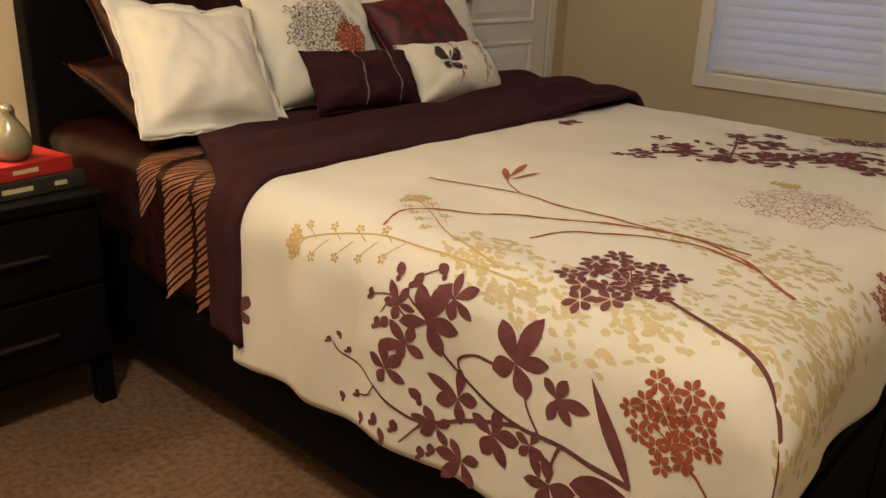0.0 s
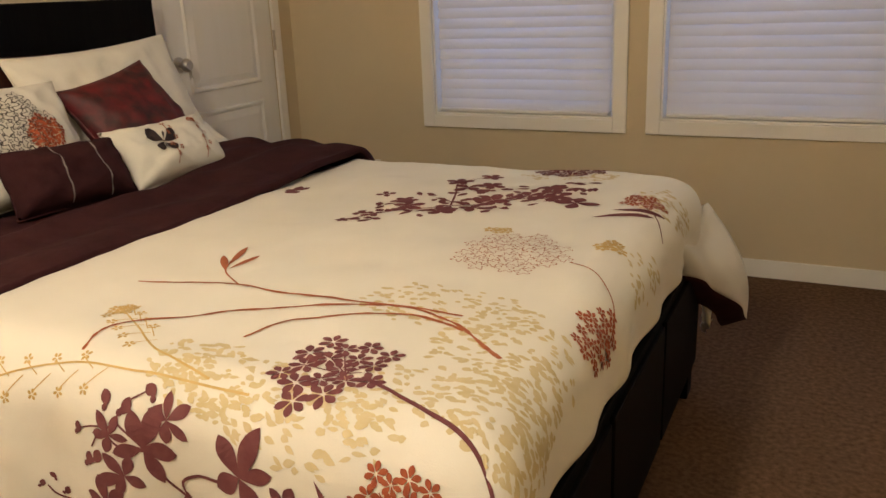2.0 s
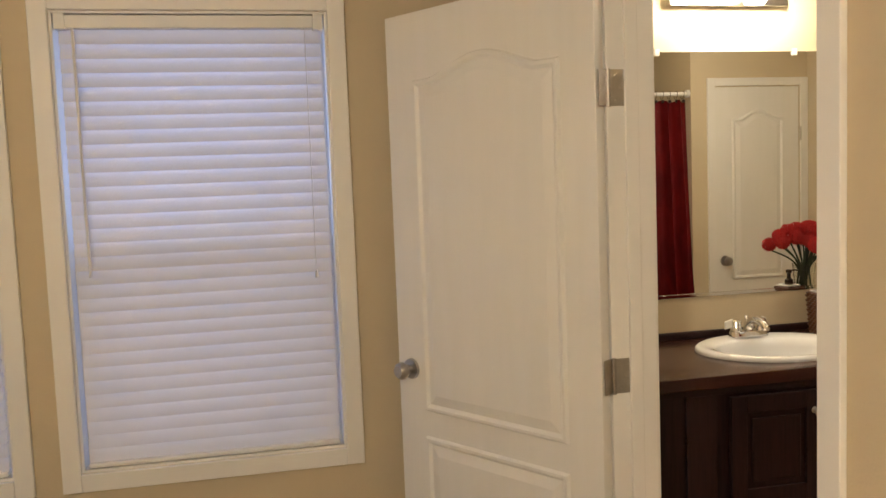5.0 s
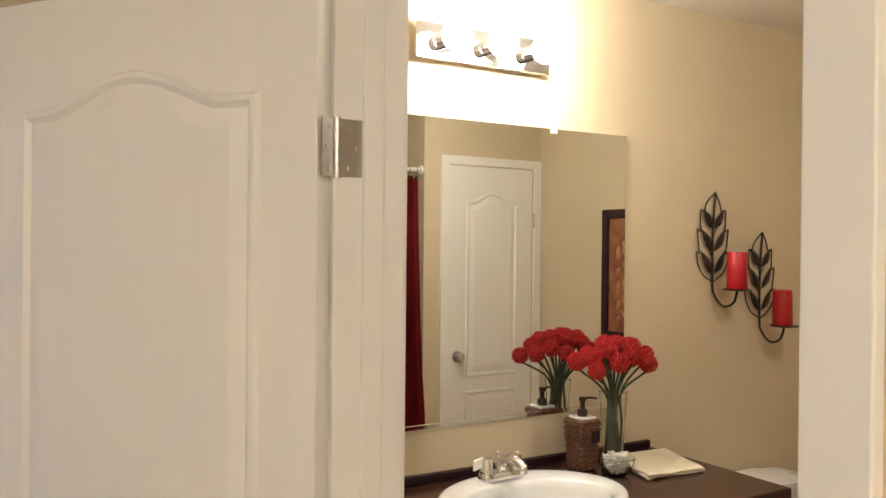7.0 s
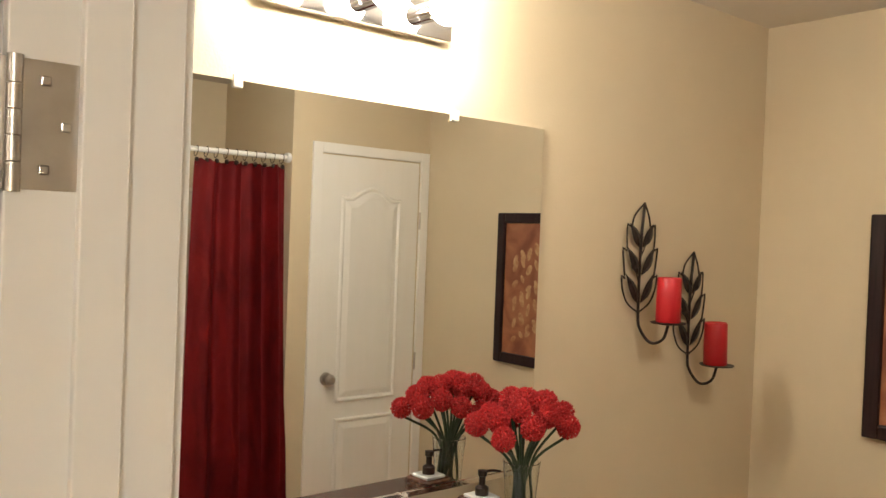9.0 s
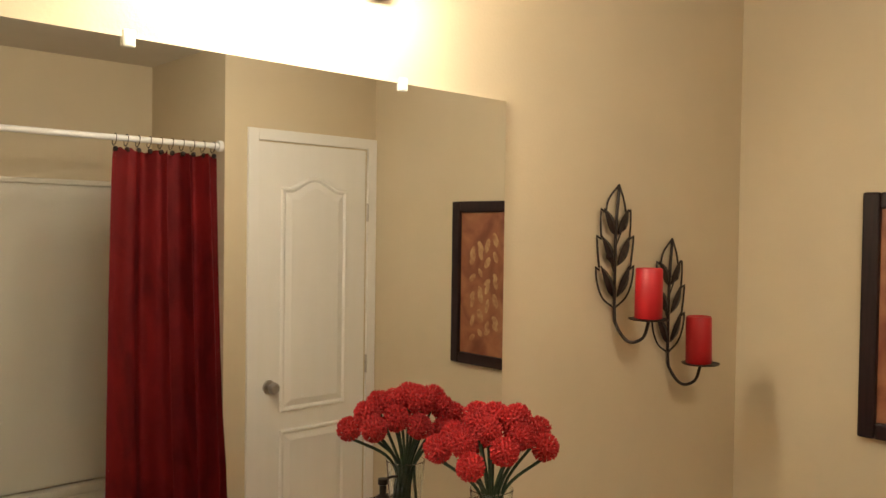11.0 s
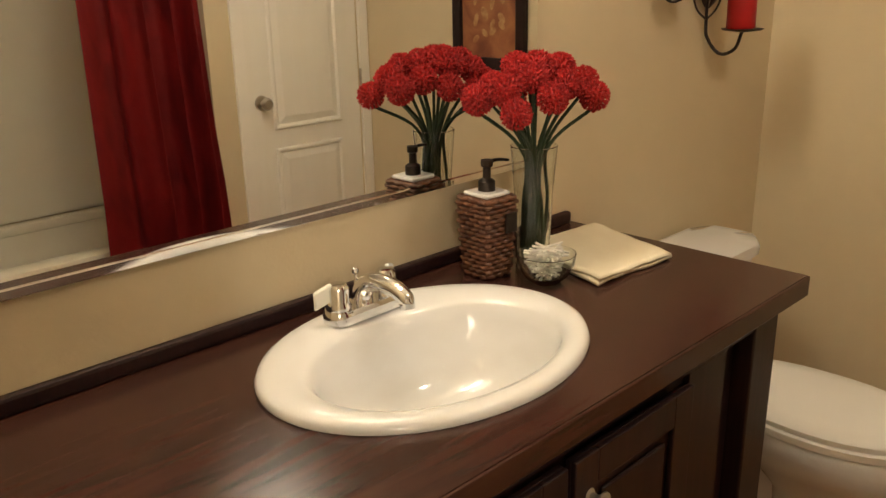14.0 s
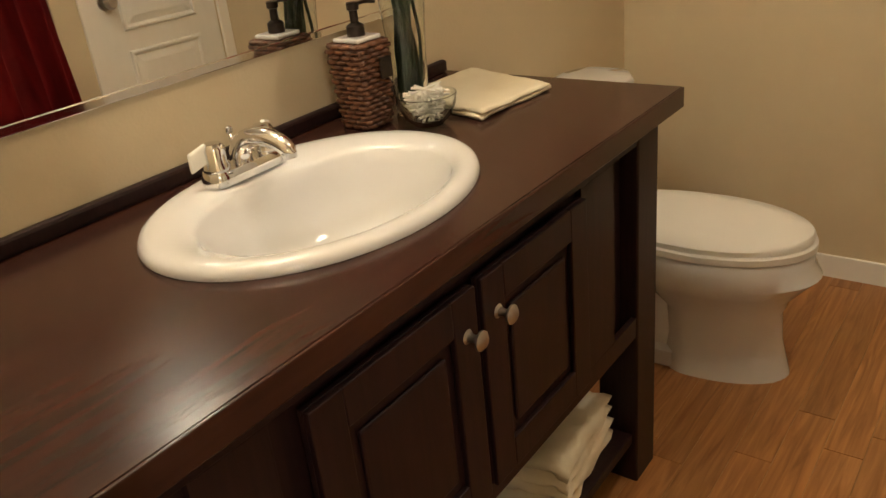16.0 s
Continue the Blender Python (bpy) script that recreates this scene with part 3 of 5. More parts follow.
class Print:
    """Flat printed shapes that follow the comforter's surface."""

    def __init__(self, surface, lift, rise=0.0013):
        self.bm, self.s, self.l, self.rise = bmesh.new(), surface, lift, rise

    def at(self, a, b):
        p = self.s(a, b, self.l)
        n = (self.s(a + 0.004, b, self.l) - p).cross(self.s(a, b + 0.004, self.l) - p)
        return p + n.normalized() * self.rise

    def face(self, pts):
        self.bm.faces.new([self.bm.verts.new(self.at(*p)) for p in pts])

    def petal(self, a, b, ang, length, width, skew=1.35, tip=0.7):
        ca, sa = math.cos(ang), math.sin(ang)
        pts = []
        for k in range(9):
            t = k / 8
            pts.append((t, width * max(0.0, math.sin(math.pi * t ** skew)) ** tip))
        left = [(a + (t * length) * ca - w * sa, b + (t * length) * sa + w * ca) for t, w in pts]
        right = [(a + (t * length) * ca + w * sa, b + (t * length) * sa - w * ca) for t, w in pts]
        for i in range(8):
            q = [left[i], left[i + 1], right[i + 1], right[i]]
            if i == 0:
                q = [left[0], left[1], right[1]]
            if i == 7:
                q = [left[7], left[8], right[7]]
            self.face(q)

    def blossom(self, a, b, r, petals=5, turn=0.0, wide=0.27, inner=0.13):
        for k in range(petals):
            an = turn + 2 * math.pi * k / petals
            self.petal(a + inner * r * math.cos(an), b + inner * r * math.sin(an), an, r * random.uniform(0.8, 1.05), r * wide)

    def outline(self, a, b, r, petals=5, turn=0.0, w=0.0012):
        n = petals * 6
        def rad(k, d):
            return r * (0.72 + 0.28 * math.cos(petals * 2 * math.pi * k / n)) + d
        for k in range(n):
            t0, t1 = turn + 2 * math.pi * k / n, turn + 2 * math.pi * (k + 1) / n
            self.face([(a + rad(kk, d) * math.cos(t), b + rad(kk, d) * math.sin(t)) for kk, d, t in ((k, -w, t0), (k + 1, -w, t1), (k + 1, w, t1), (k, w, t0))])

    def line(self, pts, w0, w1=None, rough=0.0):
        p = smooth_line([(x, y, 0) for x, y in pts], 10)
        w1 = w0 if w1 is None else w1
        prev = None
        for i, q in enumerate(p):
            d = (p[min(i + 1, len(p) - 1)] - p[max(i - 1, 0)]).normalized()
            w = (w0 + (w1 - w0) * i / (len(p) - 1)) * random.uniform(1 - rough, 1 + rough)
            cur = ((q.x - d.y * w, q.y + d.x * w), (q.x + d.y * w, q.y - d.x * w))
            if prev:
                self.face([prev[0], prev[1], cur[1], cur[0]])
            prev = cur

    def cluster(self, a, b, ra, rb, count, r, turn=0.0, fn=None):
        for k in range(count):
            d, an = math.sqrt((k + 0.5) / count), k * 2.39996
            x, y = ra * d * math.cos(an), rb * d * math.sin(an)
            (fn or self.blossom)(a + x * math.cos(turn) - y * math.sin(turn), b + x * math.sin(turn) + y * math.cos(turn), r * random.uniform(0.88, 1.12), 6 if fn is None else 5, random.uniform(0, 6))

    def done(self, name, mat, parent, label):
        return link(name, self.bm, mat, parent, label, recalc=False)


def P(rise=0.0013):
    return Print(cloth, 0.0, rise)


p = P()
rngb = random.Random(21)
p.line([(1.954, -2.83), (1.906, -2.824), (1.84, -2.816), (1.762, -2.822), (1.678, -2.81), (1.60, -2.77), (1.564, -2.716), (1.516, -2.68)], 0.0052, 0.002)
p.line([(1.762, -2.82), (1.648, -2.866), (1.558, -2.906), (1.486, -2.896), (1.408, -2.866), (1.348, -2.854), (1.33, -2.836)], 0.004, 0.0016)
p.line([(1.70, -2.74), (1.66, -2.742), (1.626, -2.762), (1.632, -2.79), (1.665, -2.806)], 0.0028, 0.0022)
p.line([(1.80, -2.818), (1.775, -2.785), (1.765, -2.755)], 0.0025, 0.002)
p.line([(1.57, -2.72), (1.52, -2.72), (1.49, -2.70), (1.465, -2.73)], 0.0022, 0.0015)
p.line([(1.516, -2.68), (1.53, -2.652), (1.565, -2.628)], 0.0018, 0.0014)
p.line([(1.51, -2.69), (1.47, -2.695), (1.44, -2.704)], 0.0016, 0.0012)
p.line([(1.558, -2.906), (1.53, -2.94), (1.51, -2.965)], 0.0022, 0.0014)
p.line([(1.445, -2.88), (1.42, -2.91), (1.385, -2.925)], 0.0018, 0.0012)
p.line([(1.84, -2.816), (1.828, -2.85), (1.82, -2.89)], 0.003, 0.002)
# orchid-like blossoms: long uneven petals about a leaning axis
for a, b, r, lean_ in ((1.744, -2.722, 0.078, 1.3), (1.624, -2.836, 0.062, 2.6), (1.702, -2.868, 0.064, 0.2), (1.48, -2.83, 0.056, 1.9), (1.636, -2.950, 0.058, 4.2), (1.825, -2.892, 0.062, 5.6), (1.564, -2.716, 0.074, 1.0),
                       (1.522, -2.770, 0.052, 3.5), (1.612, -2.662, 0.050, 0.6), (1.504, -2.704, 0.040, 2.2), (1.826, -2.746, 0.050, 0.2), (1.582, -2.908, 0.046, 3.0), (1.786, -2.842, 0.044, 5.0)):
    for k, (off, ln) in enumerate(((0.0, 1.1), (0.95, 0.85), (-1.0, 0.9), (2.35, 0.75), (-2.2, 0.8))):
        p.petal(a, b, lean_ + off + rngb.uniform(-0.2, 0.2), r * ln * rngb.uniform(0.88, 1.08), r * rngb.uniform(0.17, 0.24), rngb.uniform(1.1, 1.45), 0.8)
for a, b, r in ((1.492, -2.648, 0.026), (1.534, -2.654, 0.028), (1.572, -2.624, 0.026), (1.436, -2.704, 0.022), (1.322, -2.832, 0.014), (1.342, -2.816, 0.014), (1.364, -2.842, 0.017), (1.346, -2.942, 0.018), (1.384, -2.924, 0.020),
                (1.40, -2.965, 0.022), (1.444, -2.948, 0.030), (1.498, -2.936, 0.026), (1.54, -2.858, 0.028), (1.552, -2.968, 0.024), (1.572, -2.955, 0.024), (1.468, -2.968, 0.028), (1.456, -2.752, 0.026), (1.476, -2.744, 0.026)):
    an = rngb.uniform(0.8, 2.8)
    p.petal(a - r * 0.5 * math.cos(an), b - r * 0.5 * math.sin(an), an, r, r * 0.36, 1.0, 0.7)
    p.petal(a - r * 0.3 * math.cos(an), b - r * 0.3 * math.sin(an), an + 2.2, r * 0.6, r * 0.2)
p.petal(1.956, -2.835, 2.08, 0.165, 0.0105, 0.9, 0.9)
p.petal(1.958, -2.850, 3.35, 0.10, 0.026, 1.1, 0.8)
p.done("purple_branch_print", PURPLE, comf, "plum purple blossoming branch print")

p = P()
p.cluster(1.822, -2.505, 0.084, 0.096, 17, 0.0235)
for k in range(9):
    an = k * 2.39996
    p.line([(1.85, -2.515), (1.822 + 0.05 * math.cos(an), -2.505 + 0.055 * math.sin(an))], 0.0012)
p.line([(1.88, -2.515), (2.024, -2.575), (2.104, -2.612), (2.15, -2.66), (2.17, -2.72)], 0.004, 0.003)
p.done("purple_ball_print", PURPLE, comf, "plum hydrangea head print")
p = P()
p.cluster(1.998, -2.715, 0.062, 0.068, 18, 0.0168)
for k in range(8):
    an = k * 2.39996
    p.line([(2.01, -2.745), (1.998 + 0.035 * math.cos(an), -2.715 + 0.04 * math.sin(an))], 0.001)
p.line([(1.992, -2.74), (2.03, -2.77), (2.06, -2.80)], 0.003, 0.002)
p.cluster(2.145, -2.165, 0.05, 0.09, 22, 0.0135)
p.cluster(2.045, -1.465, 0.055, 0.05, 15, 0.014)
p.done("orange_bloom_print", ORANGE, comf, "burnt orange flower head print")
p = P()
p.line([(1.404, -1.824), (1.50, -1.70), (1.60, -1.62), (1.70, -1.54), (1.80, -1.46), (1.90, -1.50)], 0.0035, 0.002)
p.line([(1.60, -1.62), (1.56, -1.50), (1.52, -1.38), (1.58, -1.30)], 0.003, 0.0015)
for a, b, r in ((1.41, -1.82, 0.022), (1.45, -1.75, 0.03), (1.50, -1.652, 0.045), (1.60, -1.676, 0.05), (1.568, -1.436, 0.05), (1.68, -1.536, 0.055), (1.752, -1.468, 0.05), (1.796, -1.396, 0.045),
                (1.892, -1.52, 0.06), (1.384, -1.56, 0.03), (1.584, -1.30, 0.04), (1.516, -1.376, 0.045), (1.62, -1.40, 0.045), (1.66, -1.62, 0.045), (1.83, -1.47, 0.05), (1.46, -1.60, 0.04)):
    p.blossom(a, b, r, random.choice((4, 5, 5)), random.uniform(0, 6), 0.28, 0.0)
for k in range(130):
    t = random.random()
    a, b = 1.42 + 0.46 * t, -1.80 + 0.33 * t
    p.petal(a + random.uniform(-0.03, 0.04), b + random.uniform(-0.02, 0.16 + 0.20 * t * (1 - t)), random.uniform(0, 6.3), random.uniform(0.022, 0.042), random.uniform(0.007, 0.011))
p.cluster(1.785, -1.19, 0.10, 0.05, 18, 0.018)
p.petal(1.99, -1.56, 0.3, 0.13, 0.013)
p.petal(1.96, -1.63, 0.5, 0.15, 0.013)
p.line([(2.05, -1.50), (2.10, -1.56), (2.14, -1.64)], 0.002, 0.0015)
p.done("far_purple_branch_print", PURPLE, comf, "plum flowering branch print near the far edge")
p = P(0.0006)
for a, b, ra, rb, cnt in ((1.70, -2.58, 0.13, 0.07, 70), (1.60, -2.55, 0.07, 0.06, 40), (1.83, -2.63, 0.14, 0.06, 60), (1.89, -2.24, 0.17, 0.09, 90), (2.05, -2.36, 0.12, 0.12, 90), (1.97, -2.54, 0.12, 0.08, 60),
                          (2.11, -2.48, 0.09, 0.13, 90), (2.10, -1.42, 0.09, 0.11, 60), (1.80, -1.24, 0.14, 0.05, 40), (2.17, -2.56, 0.05, 0.12, 50), (2.16, -1.85, 0.05, 0.1, 24)):
    for k in range(int(cnt * 1.7)):
        d, an = math.sqrt(random.random()), random.uniform(0, 6.3)
        p.petal(a + ra * d * math.cos(an), b + rb * d * math.sin(an), random.uniform(2.2, 3.6) + (3.14 if random.random() < 0.2 else 0), random.uniform(0.010, 0.024), random.uniform(0.0032, 0.0062))
p.done("tan_foliage_print", TAN, comf, "pale tan speckled foliage print")
p = P(0.0009)
p.line([(1.212, -2.672), (1.372, -2.612), (1.524, -2.60), (1.74, -2.60)], 0.0016, 0.0022)
p.line([(1.352, -2.448), (1.44, -2.50), (1.53, -2.552), (1.66, -2.588)], 0.0016, 0.0022)
for k in range(9):
    t = k / 9
    a, b = 1.22 + 0.25 * t, -2.668 + 0.06 * t
    s = 1 if k % 2 else -1
    p.line([(a + 0.03, b + 0.01), (a, b + s * 0.026)], 0.001)
    p.blossom(a, b + s * 0.03, 0.010, 5, k)
    a, b = 1.355 + 0.14 * t, -2.45 - 0.08 * t
    p.line([(a + 0.02, b), (a - 0.01, b + s * 0.026)], 0.001)
    p.blossom(a - 0.01, b + s * 0.03, 0.010, 5, k)
p.cluster(1.222, -2.672, 0.015, 0.024, 7, 0.012)
p.cluster(1.350, -2.445, 0.02, 0.018, 8, 0.012)
p.cluster(2.06, -1.83, 0.03, 0.03, 8, 0.016)
p.cluster(1.80, -1.79, 0.025, 0.02, 6, 0.014)
p.done("gold_sprig_print", GOLD, comf, "thin golden seed sprig print")
p = P()
p.line([(1.40, -2.584), (1.396, -2.50), (1.50, -2.40), (1.604, -2.335), (1.788, -2.275), (1.92, -2.30), (2.04, -2.392)], 0.0032, 0.0032, 0.5)
p.done("rust_stem_print", RUST, comf, "long rust-brown grass stem print")
p = P()
p.line([(1.268, -2.328), (1.428, -2.275), (1.56, -2.28), (1.70, -2.275), (1.924, -2.268)], 0.0026, 0.0038, 0.3)
p.done("rust_stem_print", RUST, comf, "long rust-brown grass stem print")
p = P()
p.line([(1.624, -2.46), (1.668, -2.37), (1.84, -2.30), (1.95, -2.32)], 0.0030, 0.0038, 0.3)
p.done("rust_stem_print", RUST, comf, "long rust-brown grass stem print")
p = P()
p.line([(1.46, -2.27), (1.39, -2.22), (1.36, -2.17)], 0.002, 0.0015)
p.petal(1.385, -2.215, 2.3, 0.10, 0.008)
p.petal(1.37, -2.19, 1.9, 0.12, 0.008)
p.petal(1.385, -2.205, 1.45, 0.09, 0.007)
p.done("rust_twig_print", RUST, comf, "small rust-red leafy twig print")
p = P()
p.line([(2.012, -1.96), (2.08, -2.0), (2.15, -2.08), (2.19, -2.2)], 0.0018, 0.0015)
p.done("rust_stem_print", RUST, comf, "long rust-brown grass stem print")
p = P()
p.cluster(1.885, -1.935, 0.112, 0.122, 36, 0.020, fn=p.outline)
p.done("outline_hydrangea_print", RUST, comf, "fine brown outlined hydrangea print")
for a, b, s in ((1.065, -2.86, 1.0), (1.12, -1.60, 1.1)):
    p = P()
    for an, ln in ((1.9, 0.05), (1.1, 0.042), (4.2, 0.03), (5.3, 0.03), (3.1, 0.03)):
        p.petal(a, b, an, ln * s, 0.012 * s)
    p.done("butterfly_print", PURPLE, comf, "small plum butterfly print")

# the hanging corner at the foot of the bed
bm = bmesh.new()


def flap(u, v):
    top = Vector((2.08 + 0.06 * u, -1.50 + 0.44 * u, 0.635 - 0.06 * u - 0.05 * math.sin(u * 3.14)))
    low = Vector((2.125 + 0.145 * u ** 0.8, -1.36 + 0.38 * u, 0.455 - 0.25 * u ** 1.2))
    q = top.lerp(low, v)
    q.x += 0.045 * math.sin(v * 3.14) * (0.4 + 0.6 * u) + 0.012 * math.sin(u * 11) * v
    return q


grid(bm, 22, 14, flap)
fl = part("hanging_corner", bm, CREAM, comf, "drooping comforter corner", 0)
sm = fl.modifiers.new("thickness", "SOLIDIFY")
sm.thickness = 0.03
bm = bmesh.new()
grid(bm, 20, 3, lambda u, v: flap(u, 1.0).lerp(flap(u, 1.0) + Vector((-0.09 + 0.02 * u, 0.0, -0.018 - 0.015 * u)), v))
fl2 = part("reverse_side", bm, BROWNC, comf, "dark brown reverse of the comforter", 0)
sm = fl2.modifiers.new("thickness", "SOLIDIFY")
sm.thickness = 0.025


def pillow_shape(u, v, w, h, t, seed):
    """Half of a pillow: u, v run from -1 to 1 across width and height, and on into a flat flange."""
    cu, cv = min(abs(u), 1.0), min(abs(v), 1.0)
    e = max((1 - cu ** 2.5) * (1 - cv ** 2.5), 0.0)
    side = 1 - 0.085 * (1 - cv * cv) * cu ** 3
    rise = 1 - 0.085 * (1 - cu * cu) * cv ** 3
    slump = 1 - 0.16 * v
    soft = 0.016 * noise.noise((u * 1.7 + seed, v * 1.7, seed)) + 0.009 * noise.noise((u * 5 + v * 2 + seed, v * 4 - u * 2, seed + 3))
    # creases that run in from the corners
    crease = 0.010 * (cu * cv) ** 0.7 * math.sin(9 * (cu - cv) + seed) + 0.004 * noise.noise((u * 13 + seed, v * 5, seed + 7))
    d = t * slump * e ** 0.52 + (soft + crease) * e ** 0.35
    wave = 0.010 * max(0.0, max(abs(u), abs(v)) - 0.96) / 0.1 * noise.noise((u * 4 + seed, v * 4, 2.0))
    return Vector((u * w / 2 * side, wave, v * h / 2 * rise)), max(d, 0.0)


def pillow(name, mat, m, w, h, t, seed, label, flange=0.0):
    ob = new(name)
    ob.matrix_world = m
    tagged(ob, label, "pillow")
    bm = bmesh.new()
    nu, nv = int(w / 0.0115), int(h / 0.0115)
    fu, fv = 1 + 2 * flange / w, 1 + 2 * flange / h
    for s in (-1, 1):
        def f(a, b):
            u, v = (a * 2 - 1) * fu, (b * 2 - 1) * fv
            q, d = pillow_shape(u, v, w, h, t, seed)
            edge = min(a, 1 - a, b, 1 - b) < 1e-6
            q.y += s * (d + (0.003 if edge or not flange else 0.0055))
            return q
        grid(bm, nu, nv, f)
    bmesh.ops.remove_doubles(bm, verts=bm.verts, dist=0.0065)
    part("pillow_body", bm, mat, ob, smooth=0)
    bm = bmesh.new()
    loop = []
    for k in range(64):
        t4 = k / 64 * 4
        sd, ff = int(t4), (t4 - int(t4)) * 2 - 1
        u, v = ((ff, -1), (1, ff), (-ff, 1), (-1, -ff))[sd]
        loop.append(pillow_shape(u * fu, v * fv, w, h, t, seed)[0])
    tube(bm, loop + [loop[0]], 0.0032, 6)
    part("seam", bm, mat, ob)
    return ob


def pillow_print(ob, w, h, t, seed, name, mat, label, draw):
    def surface(a, b, lift):
        q, d = pillow_shape(max(-1, min(1, a * 2 / w)), max(-1, min(1, b * 2 / h)), w, h, t, seed)
        q.y = -(d + 0.003) - 0.004
        return q
    pr = Print(surface, 0)
    pr.at = lambda a, b: surface(a, b, 0)
    draw(pr)
    return pr.done(name, mat, ob, label)


# pillows: the face (-y of the pillow) looks to the foot of the bed (+x); lean tips the top towards the headboard
def lean(x, y, z, tilt, rz=0, roll=0):
    return pose(x, y, z) @ pose(0, 0, 0, 0, 0, 90 + rz) @ pose(0, 0, 0, -tilt, 0, 0) @ pose(0, 0, 0, 0, roll, 0)


pillow("sham_pillow", COPPER, lean(0.265, -2.22, 0.845, 30, 4), 0.60, 0.42, 0.085, 1, "dark copper satin pillow sham against the headboard")
pillow("sham_pillow", COPPER, lean(0.235, -1.50, 0.85, 22, -3), 0.66, 0.42, 0.075, 2, "dark copper satin pillow sham against the headboard")
pillow("bed_pillow", COPPER, lean(0.39, -2.32, 0.725, 66, 6), 0.52, 0.38, 0.06, 12, "dark copper satin pillow lying flat")
pillow("euro_pillow", CREAM, lean(0.535, -2.385, 0.806, 42, -2, 8), 0.34, 0.345, 0.078, 3, "plump cream cotton pillow with a flat flange", 0.030)
e2 = pillow("euro_pillow", CREAM, lean(0.475, -1.955, 0.825, 30, 0, 3), 0.44, 0.36, 0.078, 4, "cream cotton pillow embroidered with a hydrangea")
pillow("bed_pillow", CREAM, lean(0.335, -1.45, 0.868, 24, -4, -3), 0.64, 0.40, 0.075, 5, "cream cotton bed pillow behind a red cushion")
pillow("bed_pillow", CREAM, lean(0.40, -1.30, 0.715, 62, -10), 0.42, 0.36, 0.055, 6, "cream cotton bed pillow lying low")
r2 = pillow("throw_pillow", REDSAT, lean(0.495, -1.535, 0.83, 34, -6, -12), 0.36, 0.34, 0.070, 7, "dark red brocade throw pillow")
b2 = pillow("bolster_pillow", BROWNC, lean(0.645, -1.935, 0.752, 36, -9, 2), 0.35, 0.19, 0.062, 8, "small dark brown oblong pillow with piping")
bf = pillow("butterfly_pillow", CREAM, lean(0.675, -1.595, 0.757, 38, -2, 0), 0.38, 0.20, 0.062, 9, "small cream oblong pillow with an embroidered butterfly")


def draw_hyd(pr):
    for k in range(26):
        d, an = math.sqrt((k + 0.5) / 26), k * 2.39996
        pr.outline(-0.025 + 0.115 * d * math.cos(an), 0.030 + 0.095 * d * math.sin(an), 0.025, 5, k, 0.0016)
        pr.outline(-0.025 + 0.115 * d * math.cos(an), 0.030 + 0.095 * d * math.sin(an), 0.006, 5, k, 0.0012)


def draw_red(pr):
    pr.cluster(0.055, -0.005, 0.05, 0.045, 22, 0.015)


pillow_print(e2, 0.44, 0.36, 0.078, 4, "hydrangea_embroidery", INK, "dark outline flower embroidery", draw_hyd)
pillow_print(e2, 0.44, 0.36, 0.078, 4, "red_embroidery", ORANGE, "rust red flower embroidery", draw_red)


def draw_bfly(pr):
    for an, ln, wd in ((2.15, 0.062, 0.014), (2.55, 0.05, 0.012), (0.55, 0.060, 0.014), (0.2, 0.046, 0.012), (3.75, 0.042, 0.013), (5.2, 0.042, 0.013), (1.35, 0.030, 0.0025), (4.5, 0.03, 0.003)):
        pr.petal(-0.055, 0.005, an, ln, wd, 1.9, 0.8)


def draw_sprig(pr, stems=(-0.035,)):
    for x in stems:
        pr.line([(x - 0.02, -0.075), (x, -0.01), (x + 0.015, 0.07)], 0.0012)
        for k in range(7):
            pr.blossom(x - 0.01 + 0.02 * (k % 2) + 0.004 * k, -0.05 + 0.019 * k, 0.008, 5, k)
    if stems[0] > 0:
        pr.cluster(0.10, 0.06, 0.012, 0.016, 5, 0.010)


pillow_print(bf, 0.38, 0.20, 0.062, 9, "butterfly_applique", INK, "black butterfly applique", draw_bfly)
pillow_print(bf, 0.38, 0.20, 0.062, 9, "sprig_embroidery", RUST, "rust sprig embroidery", draw_sprig)
pillow_print(bf, 0.38, 0.20, 0.062, 9, "sprig_embroidery", RUST, "rust sprig embroidery", lambda pr: draw_sprig(pr, (0.09,)))
for x in (-0.035, 0.075):
    pillow_print(b2, 0.35, 0.19, 0.062, 8, "piping", PIPING, "pale silver piping band", lambda pr, x=x: pr.line([(x, -0.092), (x, -0.04), (x, 0.04), (x, 0.092)], 0.0022))


# nightstand
ns = thing("nightstand", (0.10, -3.12, 0), "black-lacquered two-drawer nightstand beside the bed", "nightstand")
part_box("top", BLACK, ns, 0, 0.46, 0, 0.45, 0.525, 0.55, 0.004)
part_box("body", BLACK, ns, 0.01, 0.435, 0.015, 0.435, 0.12, 0.524, 0.003)
for za, zb in ((0.135, 0.32), (0.335, 0.515)):
    d = part_box("drawer", BLACK, ns, 0.436, 0.452, 0.025, 0.425, za, zb, 0.003)
    part_box("handle", BRONZE, d, 0.453, 0.468, 0.15, 0.30, (za + zb) / 2 - 0.006, (za + zb) / 2 + 0.006, 0.004, "slim dark metal drawer pull")
for xx in (0.02, 0.395):
    for yy in (0.02, 0.39):
        bm = bmesh.new()
        box(bm, xx, xx + 0.04, yy, yy + 0.04, 0, 0.12)
        for v in bm.verts:
            if v.co.z < 0.01:
                v.co.x += (0.01 if xx < 0.1 else 0.01)
                v.co.y += (0.012 if yy < 0.1 else -0.004)
        part("leg", bm, BLACK, ns)


